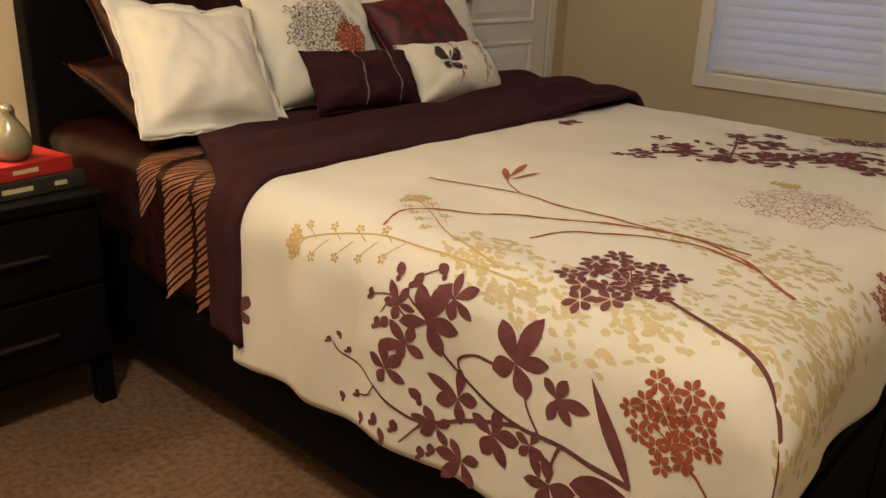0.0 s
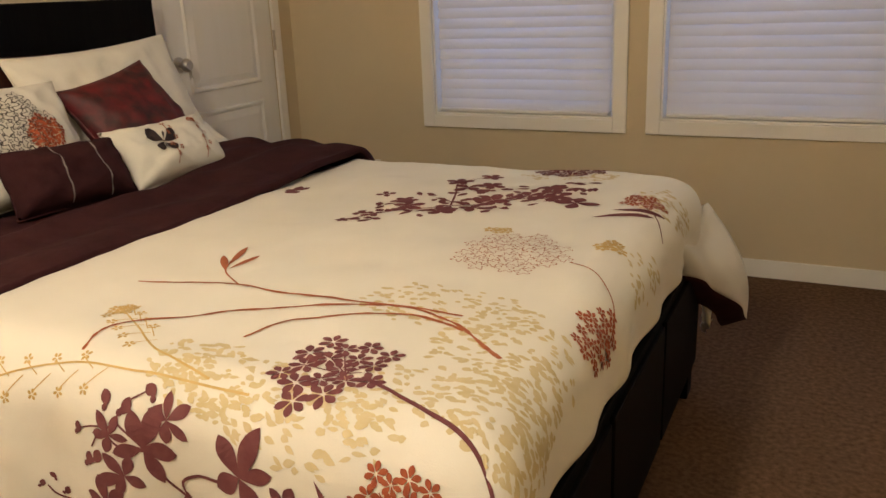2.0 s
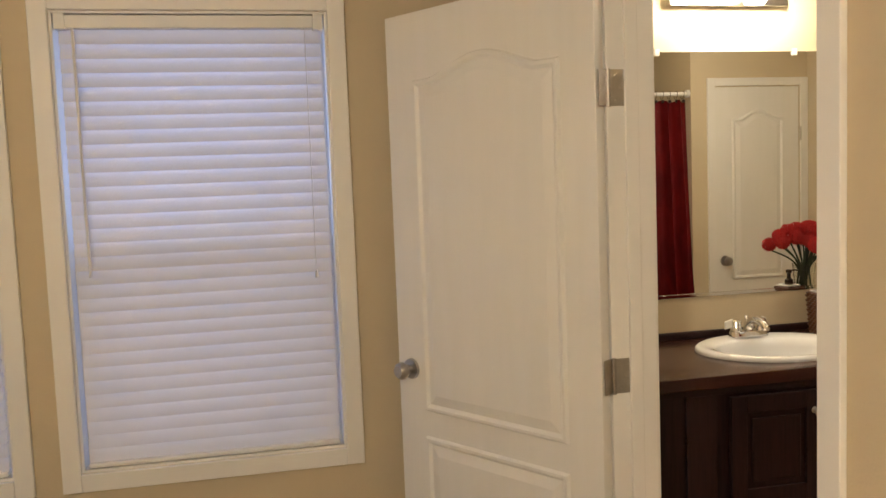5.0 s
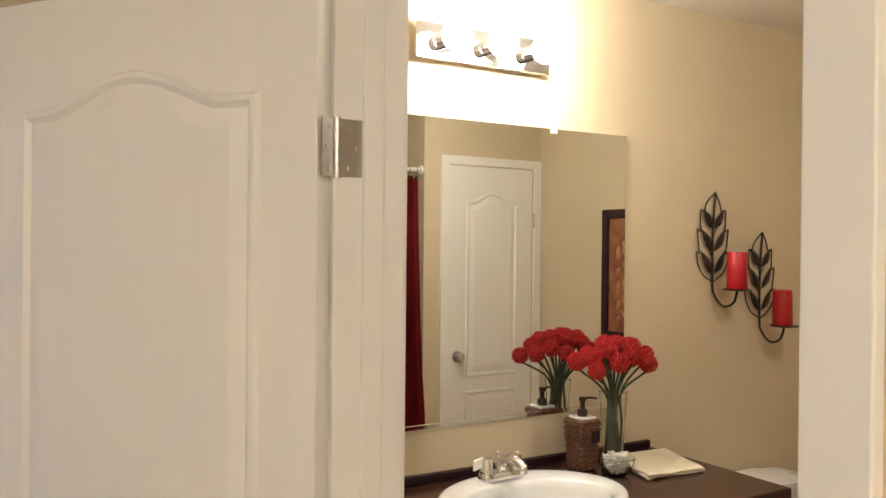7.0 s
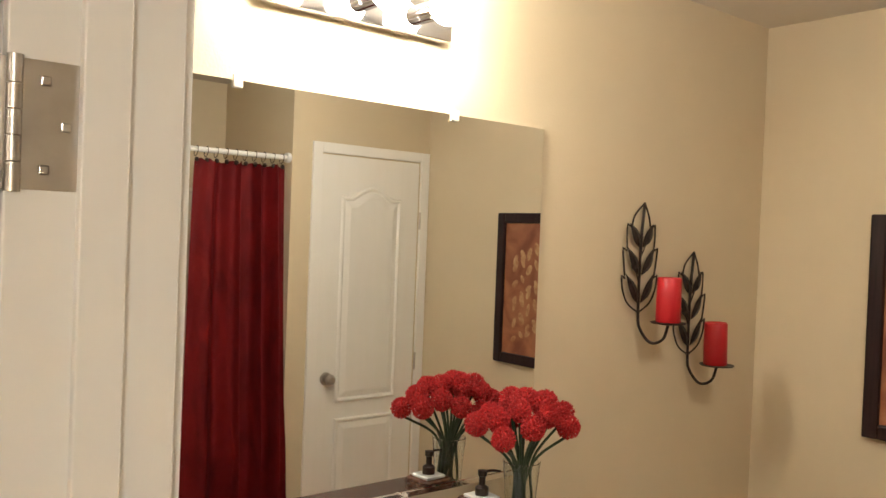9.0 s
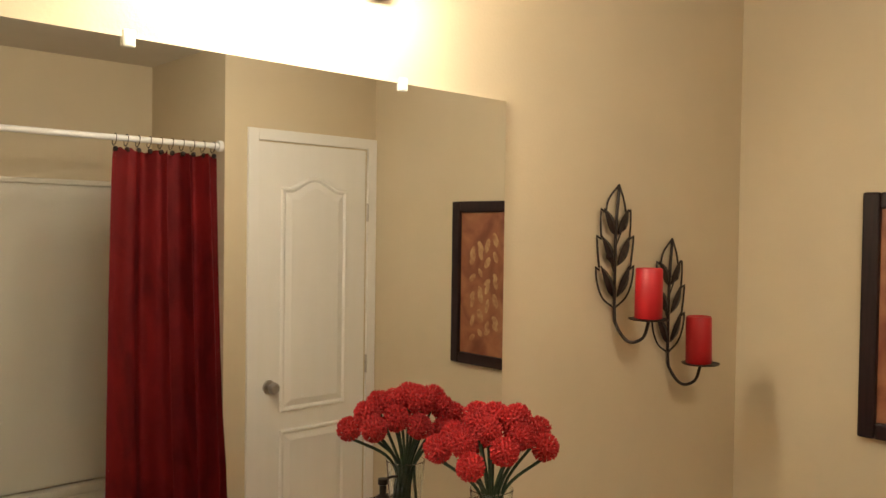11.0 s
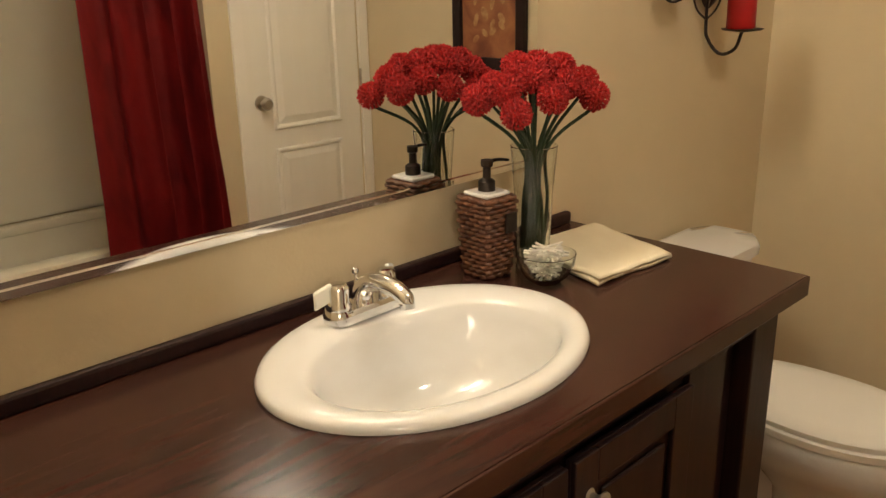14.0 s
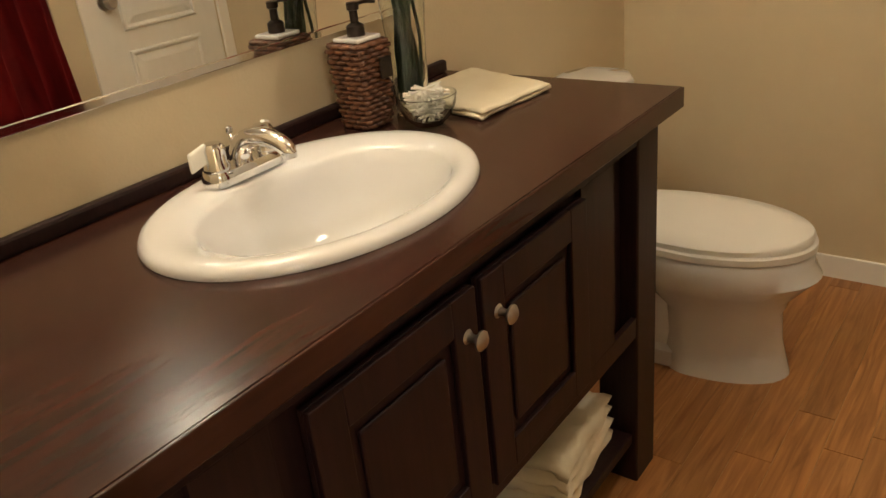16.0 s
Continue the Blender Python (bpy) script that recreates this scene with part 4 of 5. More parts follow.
def book(name, m, w, d, h, mat, label, bars):
    ob = new(name)
    ob.matrix_world = m
    tagged(ob, label, "book", "books on the nightstand")
    part_box("cover", mat, ob, 0, w, 0, d, 0, 0.003, 0.0008)
    part_box("cover", mat, ob, 0, w, 0, d, h - 0.003, h, 0.0008)
    part_box("spine", mat, ob, w, w + 0.004, 0, d, 0, h, 0.001)
    part_box("pages", PAPER, ob, 0.004, w - 0.0005, 0.004, d - 0.004, 0.0035, h - 0.0035, 0.0)
    for ya, yb in bars:
        part_box("spine_lettering", TAN, ob, w + 0.0042, w + 0.0047, ya, yb, h * 0.35, h * 0.65, 0.0, "worn pale title bar")
    return ob


book("book", pose(0.33, -2.94, 0.551, 0, 0, 4), 0.17, 0.245, 0.036, BOOKK, "thick black clothbound book on the nightstand", ((0.05, 0.12), (0.17, 0.20)))
book("book", pose(0.335, -2.925, 0.588, 0, 0, 8), 0.155, 0.205, 0.034, BOOKR, "red clothbound book on a black book", ((0.06, 0.12),))
bird = thing("bird_figurine", (0.425, -2.815, 0.6225), "glazed green ceramic pear-shaped bird ornament", "figurine")
bm = bmesh.new()
lathe(bm, [(0, 0), (0.028, 0.0), (0.041, 0.016), (0.044, 0.034), (0.040, 0.055), (0.028, 0.078), (0.017, 0.094), (0.0145, 0.103), (0.016, 0.112), (0.013, 0.122), (0.006, 0.127), (0, 0.128)], 24)
part("body", bm, GLAZE, bird, smooth=0)
bm = bmesh.new()
lathe(bm, [(0.005, 0), (0.0025, 0.008), (0, 0.014)], 8)
bmesh.ops.rotate(bm, verts=bm.verts, cent=(0, 0, 0), matrix=Matrix.Rotation(radians(80), 3, "Y"))
bmesh.ops.translate(bm, verts=bm.verts, vec=(0.013, 0, 0.113))
part("beak", bm, GLAZE, bird)
lamp = thing("table_lamp", (0.27, -3.17 + 0.02, 0.551), "bedside table lamp with a fabric drum shade", "lamp")
bm = bmesh.new()
lathe(bm, [(0, 0), (0.07, 0), (0.07, 0.012), (0.02, 0.025), (0.03, 0.10), (0.045, 0.18), (0.03, 0.27), (0.012, 0.33), (0.012, 0.42), (0, 0.42)], 24)
part("base", bm, BLACK, lamp, smooth=40)
bm = bmesh.new()
lathe(bm, [(0.15, 0.42), (0.11, 0.68)], 32)
part("shade", bm, SHADET, lamp, "cream fabric lamp shade", 0)
cl = thing("ceiling_light", (1.60, -3.55, H), "round frosted flush ceiling light, added out of view", "light")
bm = bmesh.new()
lathe(bm, [(0, -0.001), (0.17, -0.001), (0.17, -0.025), (0.155, -0.03)], 32)
part("base_plate", bm, NICKEL, cl, smooth=40)
bm = bmesh.new()
lathe(bm, [(0.155, -0.03), (0.14, -0.06), (0.09, -0.085), (0, -0.095)], 32)
part("dome", bm, DOME, cl, "lit frosted glass dome", 0)
# unseen copy for the bathroom fill, kept clear of the mirror's view
copy_thing(cl, pose(4.72, -0.98, H))

# ---- bathroom things ----
V = 0.865
VX = 4.875
SX, SY = 4.15, -0.10     # sink centre
van = thing("vanity_cabinet", (0, 0, 0), "espresso-stained furniture-style bathroom vanity cabinet", "cabinet")
FY = -0.372
part_box("body_front", ESPRESSO, van, XQ + 0.004, 4.60, FY + 0.0125, FY + 0.028, 0.40, 0.823, 0.001)
part_box("body_side", ESPRESSO, van, 4.585, 4.60, FY + 0.0285, YM - 0.004, 0.40, 0.823, 0.001)
part_box("body_floor", ESPRESSO, van, XQ + 0.004, 4.584, FY + 0.0285, YM - 0.004, 0.40, 0.415, 0.001)
part_box("face_rail", ESPRESSO, van, XQ + 0.004, 4.70, FY, FY + 0.012, 0.798, 0.823, 0.001)
part_box("face_rail", ESPRESSO, van, XQ + 0.004, 4.70, FY, FY + 0.012, 0.385, 0.43, 0.001)
part_box("end_panel", ESPRESSO, van, 4.60, 4.70, FY + 0.035, FY + 0.05, 0.40, 0.80, 0.001)
part_box("side_panel", ESPRESSO, van, 4.765, 4.78, FY + 0.09, YM - 0.08, 0.40, 0.80, 0.001)
part_box("side_rail", ESPRESSO, van, 4.75, 4.795, FY + 0.09, YM - 0.08, 0.755, 0.823, 0.002)
part_box("side_rail", ESPRESSO, van, 4.75, 4.795, FY + 0.09, YM - 0.08, 0.385, 0.44, 0.002)
part_box("face_stile", ESPRESSO, van, 4.475, 4.60, FY, FY + 0.012, 0.43, 0.798, 0.001)
part_box("face_stile", ESPRESSO, van, 3.66, 3.765, FY, FY + 0.012, 0.43, 0.798, 0.001)
for px, py in ((4.703, FY - 0.002), (4.703, YM - 0.10), (3.39, FY - 0.002), (3.39, YM - 0.10)):
    part_box("leg_post", ESPRESSO, van, px, px + 0.095, py, py + 0.09, 0, 0.824, 0.004)
part_box("bottom_shelf", ESPRESSO, van, 3.40, 4.78, FY + 0.01, YM - 0.02, 0.105, 0.13, 0.002)
for xa, xb, kx in ((3.805, 4.127, 4.10), (4.143, 4.458, 4.178)):
    bm = bmesh.new()
    za, zb, ya = 0.43, 0.79, FY - 0.019
    f = 0.055
    box(bm, xa, xb, FY - 0.009, FY - 0.001, za, zb, 0.001)
    d = part("cabinet_door", bm, ESPRESSO, van, "espresso raised-panel cabinet door")
    for nm, b in (("stile", (xa, xa + f, ya, FY - 0.0092, za, zb)), ("stile", (xb - f, xb, ya, FY - 0.0092, za, zb)), ("rail", (xa + f + 0.0003, xb - f - 0.0003, ya, FY - 0.0092, za, za + f)), ("rail", (xa + f + 0.0003, xb - f - 0.0003, ya, FY - 0.0092, zb - f, zb))):
        part_box(nm, ESPRESSO, d, *b, 0.002)
    bm = bmesh.new()
    box(bm, xa + f + 0.018, xb - f - 0.018, FY - 0.016, FY - 0.0092, za + f + 0.02, zb - f - 0.02, 0.004)
    part("door_panel", bm, ESPRESSO, d)
    bm = bmesh.new()
    lathe(bm, [(0, 0.029), (0.010, 0.028), (0.0148, 0.024), (0.0148, 0.021), (0.007, 0.016), (0.0055, 0.010), (0.007, 0.003), (0.011, 0.0), (0, 0)], 20)
    bmesh.ops.rotate(bm, verts=bm.verts, cent=(0, 0, 0), matrix=Matrix.Rotation(radians(90), 3, "X"))
    bmesh.ops.translate(bm, verts=bm.verts, vec=(kx, FY - 0.0195, 0.724))
    part("knob", bm, NICKEL, d, "brushed nickel cabinet knob", 40)
ctop = thing("vanity_worktop", (0, 0, V), "espresso wood-grain laminate vanity worktop with a sink cut-out", "worktop")


def slab_with_oval(x0, x1, y0, y1, z0, z1, cx, cy, rx, ry):
    """A slab with an oval hole: rings of the hole joined to the rim."""
    angs = [2 * math.pi * k / 72 for k in range(72)] + [math.atan2(yy - cy, xx - cx) % (2 * math.pi) for xx in (x0, x1) for yy in (y0, y1)]
    angs = sorted(set(round(a, 6) for a in angs))
    bm = bmesh.new()
    loops = {}
    for key, z in (("lo", z0), ("hi", z1)):
        inn, out = [], []
        for a in angs:
            ca, sa = math.cos(a), math.sin(a)
            inn.append(bm.verts.new((cx + rx * ca, cy + ry * sa, z)))
            k = min([q for q in (((x1 if ca > 0 else x0) - cx) / ca if abs(ca) > 1e-9 else 1e9, ((y1 if sa > 0 else y0) - cy) / sa if abs(sa) > 1e-9 else 1e9)])
            out.append(bm.verts.new((cx + k * ca, cy + k * sa, z)))
        loops[key] = (inn, out)
    n = len(angs)
    for i in range(n):
        j = (i + 1) % n
        (ai, ao), (bi, bo) = loops["lo"], loops["hi"]
        bm.faces.new((bi[i], bi[j], bo[j], bo[i]))
        bm.faces.new((ai[i], ao[i], ao[j], ai[j]))
        bm.faces.new((bo[i], bo[j], ao[j], ao[i]))
        bm.faces.new((bi[i], ai[i], ai[j], bi[j]))
    return bm


bm = slab_with_oval(XQ + 0.002, VX, -0.3885, YM - 0.003, -0.038, 0.0, SX, SY, 0.25, 0.185)
part("slab", bm, WORKTOP, ctop)
bm = bmesh.new()
box(bm, XQ + 0.002, VX, -0.394, -0.3887, -0.040, -0.0005, 0.0015)
part("front_edge", bm, WORKTOP, ctop)
bsp = thing("backsplash_strip", (0, 0, V), "thin dark rounded backsplash strip along the wall", "trim")
part_box("strip", ESPRESSO, bsp, XQ + 0.004, VX - 0.012, YM - 0.022, YM - 0.003, 0.0004, 0.029, 0.006)

CLEAR = material("clear_plastic", (0.80, 0.78, 0.72), 0.25, colour2=(0.76, 0.74, 0.68), scale=20)
# drop-in oval sink
sink = thing("sink", (SX, SY, V), "white oval drop-in ceramic basin", "sink")
bm = bmesh.new()
A0, B0 = 0.288, 0.222
prof = [(1.0, 0.0006, 0), (1.004, 0.006, 0), (0.985, 0.014, 0), (0.95, 0.018, 0), (0.89, 0.0175, 0), (0.80, 0.013, -0.02), (0.765, 0.004, -0.026), (0.73, -0.02, -0.028), (0.66, -0.07, -0.028), (0.54, -0.11, -0.024), (0.32, -0.132, -0.014), (0.1, -0.139, 0), (0.09, -0.15, 0)]
rings = []
for s, z, oy in prof:
    sb = s if s > 0.85 else s * 0.93
    rings.append([bm.verts.new((A0 * s * math.cos(2 * math.pi * k / 64), oy + B0 * sb * math.sin(2 * math.pi * k / 64), z)) for k in range(64)])
for a, b in zip(rings, rings[1:]):
    for k in range(64):
        bm.faces.new((a[k], a[(k + 1) % 64], b[(k + 1) % 64], b[k]))
part("basin", bm, CERAMIC, sink, smooth=0)
bm = bmesh.new()
lathe(bm, [(0.026, -0.1385), (0.026, -0.136), (0.018, -0.135), (0.016, -0.141), (0, -0.141)], 20)
part("drain", bm, CHROME, sink, "chrome drain ring", 40)
# dark discs on the uncut basin stand for the overflow holes' shade
for k in (-1, 0, 1):
    bm = bmesh.new()
    lathe(bm, [(0, 0.002), (0.006, 0.002), (0.006, 0)], 12)
    bmesh.ops.rotate(bm, verts=bm.verts, cent=(0, 0, 0), matrix=Matrix.Rotation(radians(-72), 3, "X"))
    bmesh.ops.translate(bm, verts=bm.verts, vec=(k * 0.022, -B0 * 0.70, -0.028))
    part("hole_shade_disc", bm, IRON, sink, "dark disc for the overflow hole's shade")

fa = thing("faucet", (4.152, 0.066, V + 0.0165), "chrome two-handle centre-set bathroom faucet", "faucet")
bm = bmesh.new()
n = 32
base = []
for z, s in ((0.0, 1.0), (0.014, 1.0), (0.022, 0.86)):
    base.append([bm.verts.new(((0.052 * (1 if math.cos(2 * math.pi * i / n) > 0 else -1) + 0.027 * s * math.cos(2 * math.pi * i / n)), 0.027 * s * math.sin(2 * math.pi * i / n), z)) for i in range(n)])
for a, b in zip(base, base[1:]):
    for i in range(n):
        bm.faces.new((a[i], a[(i + 1) % n], b[(i + 1) % n], b[i]))
bm.faces.new(base[-1])
part("base", bm, CHROME, fa, smooth=40)
bm = bmesh.new()
ln = smooth_line([(0, 0.004, 0.018), (0, -0.004, 0.045), (0, -0.03, 0.062), (0, -0.075, 0.066), (0, -0.108, 0.055), (0, -0.114, 0.038)], 6)
tube(bm, ln, 0.019, 14, 0.0125)
part("spout", bm, CHROME, fa, smooth=50)
bm = bmesh.new()
tube(bm, [(0, 0.016, 0.02), (0, 0.018, 0.066)], 0.0028, 8)
lathe(bm, [(0, 0.078), (0.006, 0.075), (0.006, 0.068), (0.003, 0.064)], 10, (0, 0.018, 0))
part("lift_rod", bm, CHROME, fa, smooth=40)
for sx in (-1, 1):
    bm = bmesh.new()
    lathe(bm, [(0.021, 0.018), (0.022, 0.028), (0.018, 0.036), (0.019, 0.058), (0.014, 0.066), (0, 0.068)], 20, (sx * 0.052, 0, 0))
    hd = part("handle", bm, CHROME, fa, smooth=40)
    bm = bmesh.new()
    ang = radians(170 if sx < 0 else 35)
    box(bm, 0.010, 0.044, -0.0045, 0.0045, 0.032, 0.064, 0.004)
    for v in bm.verts:
        v.co.z += 0.006 * math.sin(v.co.x * 90)
    bmesh.ops.rotate(bm, verts=bm.verts, cent=(0, 0, 0), matrix=Matrix.Rotation(ang, 3, "Z"))
    bmesh.ops.translate(bm, verts=bm.verts, vec=(sx * 0.052, 0, 0))
    part("lever", bm, CLEAR, hd, "pale acrylic faucet lever blade")

# mirror
MB, MT, MX0, MX1 = 1.033, 1.955, XQ + 0.03, 4.742
mir = thing("wall_mirror_glass", (0, 0, 0), "large frameless mirror above the vanity", "mirror")
part_box("glass", MIRROR, mir, MX0, MX1, YM - 0.008, YM - 0.0025, MB, MT, 0.0)
part_box("bottom_channel", CHROME, mir, MX0, MX1, YM - 0.012, YM - 0.0085, MB - 0.008, MB + 0.006, 0.001, "thin chrome bottom channel")
for cx in (3.85, 4.425):
    part_box("mirror_clip", CLEAR, mir, cx - 0.011, cx + 0.011, YM - 0.015, YM - 0.0085, MT - 0.016, MT + 0.012, 0.003, "clear plastic mirror clip")

# vanity light bar
vl = thing("vanity_light", (0, 0, 0), "brushed metal vanity light bar with three globe bulbs", "light")
bm = bmesh.new()
box(bm, 3.895, 4.385, YM - 0.035, YM - 0.0015, 2.120, 2.228, 0.004)
part("back_bar", bm, CHROME, vl, "polished metal back bar")
for bx in BULB_X:
    bm = bmesh.new()
    lathe(bm, [(0.024, 0.0), (0.024, 0.042), (0.018, 0.047), (0.014, 0.047)], 20)
    bmesh.ops.rotate(bm, verts=bm.verts, cent=(0, 0, 0), matrix=Matrix.Rotation(radians(90), 3, "X"))
    bmesh.ops.translate(bm, verts=bm.verts, vec=(bx, YM - 0.0355, 2.175))
    sk = part("socket", bm, CHROME, vl, smooth=40)
    bm = bmesh.new()
    bmesh.ops.create_uvsphere(bm, u_segments=24, v_segments=14, radius=0.044)
    bmesh.ops.translate(bm, verts=bm.verts, vec=(bx, YM - 0.125, 2.175))
    part("bulb", bm, BULB, sk, "lit round globe bulb", 0)


# candle sconces
def leaf_plate(bm, x, z, ang, ln, w):
    ca, sa = math.cos(ang), math.sin(ang)
    pts = [(t, w * math.sin(math.pi * t ** 0.85)) for t in [k / 8 for k in range(9)]]
    up = [bm.verts.new((x + t * ln * ca - q * sa, -0.006 * math.sin(t * 3.1), z + t * ln * sa + q * ca)) for t, q in pts]
    mid = [bm.verts.new((x + t * ln * ca, -0.009 * math.sin(t * 3.1) - 0.003, z + t * ln * sa)) for t, q in pts]
    lo = [bm.verts.new((x + t * ln * ca + q * sa, -0.006 * math.sin(t * 3.1), z + t * ln * sa - q * ca)) for t, q in pts]
    for a, b in ((up, mid), (mid, lo)):
        for i in range(8):
            bm.faces.new((a[i], a[i + 1], b[i + 1], b[i]))


def sconce(place, label):
    ob = thing("candle_sconce", place, label, "sconce", "leaf sconces on the wall")
    bm = bmesh.new()
    tube(bm, smooth_line([(0.012, -0.012, 0.33), (0.0, -0.012, 0.20), (0.0, -0.012, 0.0), (0.005, -0.018, -0.05), (0.015, -0.05, -0.088), (0.028, -0.085, -0.075), (0.032, -0.10, -0.03)], 6), 0.0045, 8)
    part("stem", bm, IRON, ob, smooth=50)
    for sx in (-1, 1):
        tiers = [[(0, 0), (0.052, 0.028), (0.078, 0.068), (0.087, 0.113)], [(0.070, 0.105), (0.078, 0.150), (0.084, 0.196)], [(0.064, 0.188), (0.068, 0.228), (0.067, 0.268)], [(0.046, 0.258), (0.034, 0.295), (-0.012 if sx < 0 else 0.012, 0.335)]]
        line = []
        for tier in tiers:
            line += [(sx * q.x, -0.012, q.y) for q in smooth_line([(x, z, 0) for x, z in tier], 5)]
        bm = bmesh.new()
        tube(bm, line, 0.0028, 6)
        part("leaf_outline", bm, IRON, ob)
        for z0, ln in ((0.03, 0.105), (0.115, 0.10), (0.20, 0.085)):
            bm = bmesh.new()
            leaf_plate(bm, sx * 0.008, z0, radians(56) if sx > 0 else radians(124), ln, 0.017)
            bmesh.ops.translate(bm, verts=bm.verts, vec=(0, -0.012, 0))
            part("iron_leaf", bm, IRON, ob)
    for sx, zz in ((1, 0.215), (-1, 0.135)):
        bm = bmesh.new()
        tube(bm, [(0, -0.012, zz - 0.05), (sx * 0.026, -0.014, zz)], 0.002, 6)
        bmesh.ops.create_uvsphere(bm, u_segments=10, v_segments=7, radius=0.011, matrix=Matrix.Translation((sx * 0.028, -0.014, zz + 0.006)))
        part("berry", bm, IRON, ob)
    bm = bmesh.new()
    lathe(bm, [(0, -0.031), (0.012, -0.031), (0.05, -0.026), (0.054, -0.022), (0.05, -0.0225), (0, -0.0265)], 28, (0.032, -0.10, 0))
    part("candle_dish", bm, IRON, ob, smooth=40)
    return ob


def candle(place, tilt, mat, label):
    ob = thing("pillar_candle", place, label, "candle", "red pillar candles")
    bm = bmesh.new()
    lathe(bm, [(0, 0), (0.0355, 0), (0.037, 0.002), (0.0365, 0.06), (0.036, 0.130), (0.033, 0.134), (0.026, 0.131), (0.008, 0.128), (0, 0.127)], 28)
    part("wax", bm, mat, ob, smooth=50)
    bm = bmesh.new()
    tube(bm, [(0, 0, 0.127), (0.001, 0, 0.130), (0.003, 0.001, 0.133)], 0.001, 5)
    part("wick", bm, IRON, ob)
    ob.rotation_euler.y = radians(tilt)
    return ob


sconce((5.178, YM, 1.445), "dark iron leaf sconce, the higher of a pair")
sconce((5.446, YM, 1.30), "dark iron leaf sconce, the lower of a pair")
candle((5.208, YM - 0.10, 1.4235), 0, WAX, "bright red pillar candle on an iron dish")
candle((5.468, YM - 0.10, 1.2795), -2, WAX, "red pillar candle leaning on an iron dish")


# framed pictures on the end wall
def picture(yc, label):
    ob = thing("framed_picture", (XE, yc, 1.42), label, "picture", "framed leaf pictures")
    w, h, f = 0.195, 0.357, 0.048
    for ya, yb, za, zb in ((-w, -w + f, -h, h), (w - f, w, -h, h), (-w + f, w - f, -h, -h + f), (-w + f, w - f, h - f, h)):
        part_box("frame_rail", ESPRESSO, ob, -0.028, -0.002, ya, yb, za, zb, 0.006, "dark wood frame rail")
    part_box("canvas", ART, ob, -0.012, -0.004, -w + f - 0.004, w - f + 0.004, -h + f - 0.004, h - f + 0.004, 0)
    for lx, sg in ((-0.045, 1), (0.045, -1)):
        bm = bmesh.new()
        for k in range(7):
            z = -0.21 + 0.062 * k + 0.02 * math.sin(k * 2.1 + lx * 50)
            for sd in (-1, 1):
                cx, cz = lx + sd * 0.018, z
                vs = [bm.verts.new((-0.0145 - 0.0006 * k - 0.0003 * (sd > 0) - 0.00015 * (lx > 0), cx + sd * 0.006 + (0.013 + 0.007 * math.sin(k * 3.7 + sd) ** 2) * math.cos(q + 0.5 * sd), cz + (0.016 + 0.016 * math.cos(k * 2.3 + lx * 40) ** 2) * math.sin(q) + sd * 0.012)) for q in [i * 2 * math.pi / 10 for i in range(10)]]
                bm.faces.new(vs)
        part("painted_leaf_sprig", bm, ARTL, ob, "pale golden leaf sprig")
    return ob


picture(-0.405, "dark-framed russet picture of pale leaves")
picture(-0.985, "dark-framed russet picture of pale leaves")

# vase with flowers
VP = (4.566, 0.037, V)
vase = thing("glass_vase", VP, "tall clear flared glass vase", "vase")
bm = bmesh.new()
lathe(bm, [(0, 0.0006), (0.032, 0.0006), (0.034, 0.004), (0.034, 0.05), (0.038, 0.15), (0.046, 0.245), (0.0445, 0.246), (0.0365, 0.15), (0.032, 0.05), (0.031, 0.018), (0, 0.016)], 32)
part("glass", bm, GLASS, vase, smooth=60)
bq = thing("flower_bouquet", (VP[0], VP[1], V + 0.02), "bouquet of round red pompon flowers on green stems", "flowers")
rng = random.Random(5)
heads = []
for k in range(18):
    an = k * 2.39996 + 0.6
    d = math.sqrt((k + 0.4) / 18)
    x, y = 0.146 * d * math.cos(an), 0.112 * d * math.sin(an)
    if y > 0.09:
        y = 0.09
    z = 0.372 - 0.062 * d * d + rng.uniform(-0.010, 0.010)
    heads.append((x, y, z))
unit = bmesh.new()
bmesh.ops.create_icosphere(unit, subdivisions=2, radius=0.0225)
# little curled florets all over the ball
for i in range(110):
    zz = 1 - 2 * (i + 0.5) / 110
    rr = math.sqrt(1 - zz * zz)
    out = Vector((rr * math.cos(i * 2.39996), rr * math.sin(i * 2.39996), zz))
    side = out.orthogonal().normalized()
    side.rotate(Matrix.Rotation(rng.uniform(0, 6.3), 3, out))
    up = out.cross(side)
    ht = rng.uniform(0.0315, 0.0355)
    for k in range(3):
        d1 = side * math.cos(k * 2.094) + up * math.sin(k * 2.094)
        d2 = out.cross(d1)
        base, tip = out * 0.021, out * ht + d1 * 0.0058
        mid = out * (ht - 0.003) + d1 * 0.0030
        q = [unit.verts.new(c) for c in (base, mid + d2 * 0.0030, tip, mid - d2 * 0.0030)]
        unit.faces.new(q)
unit_me = bpy.data.meshes.new("flower_head")
unit.to_mesh(unit_me)
unit.free()
unit_me.materials.append(PETAL)
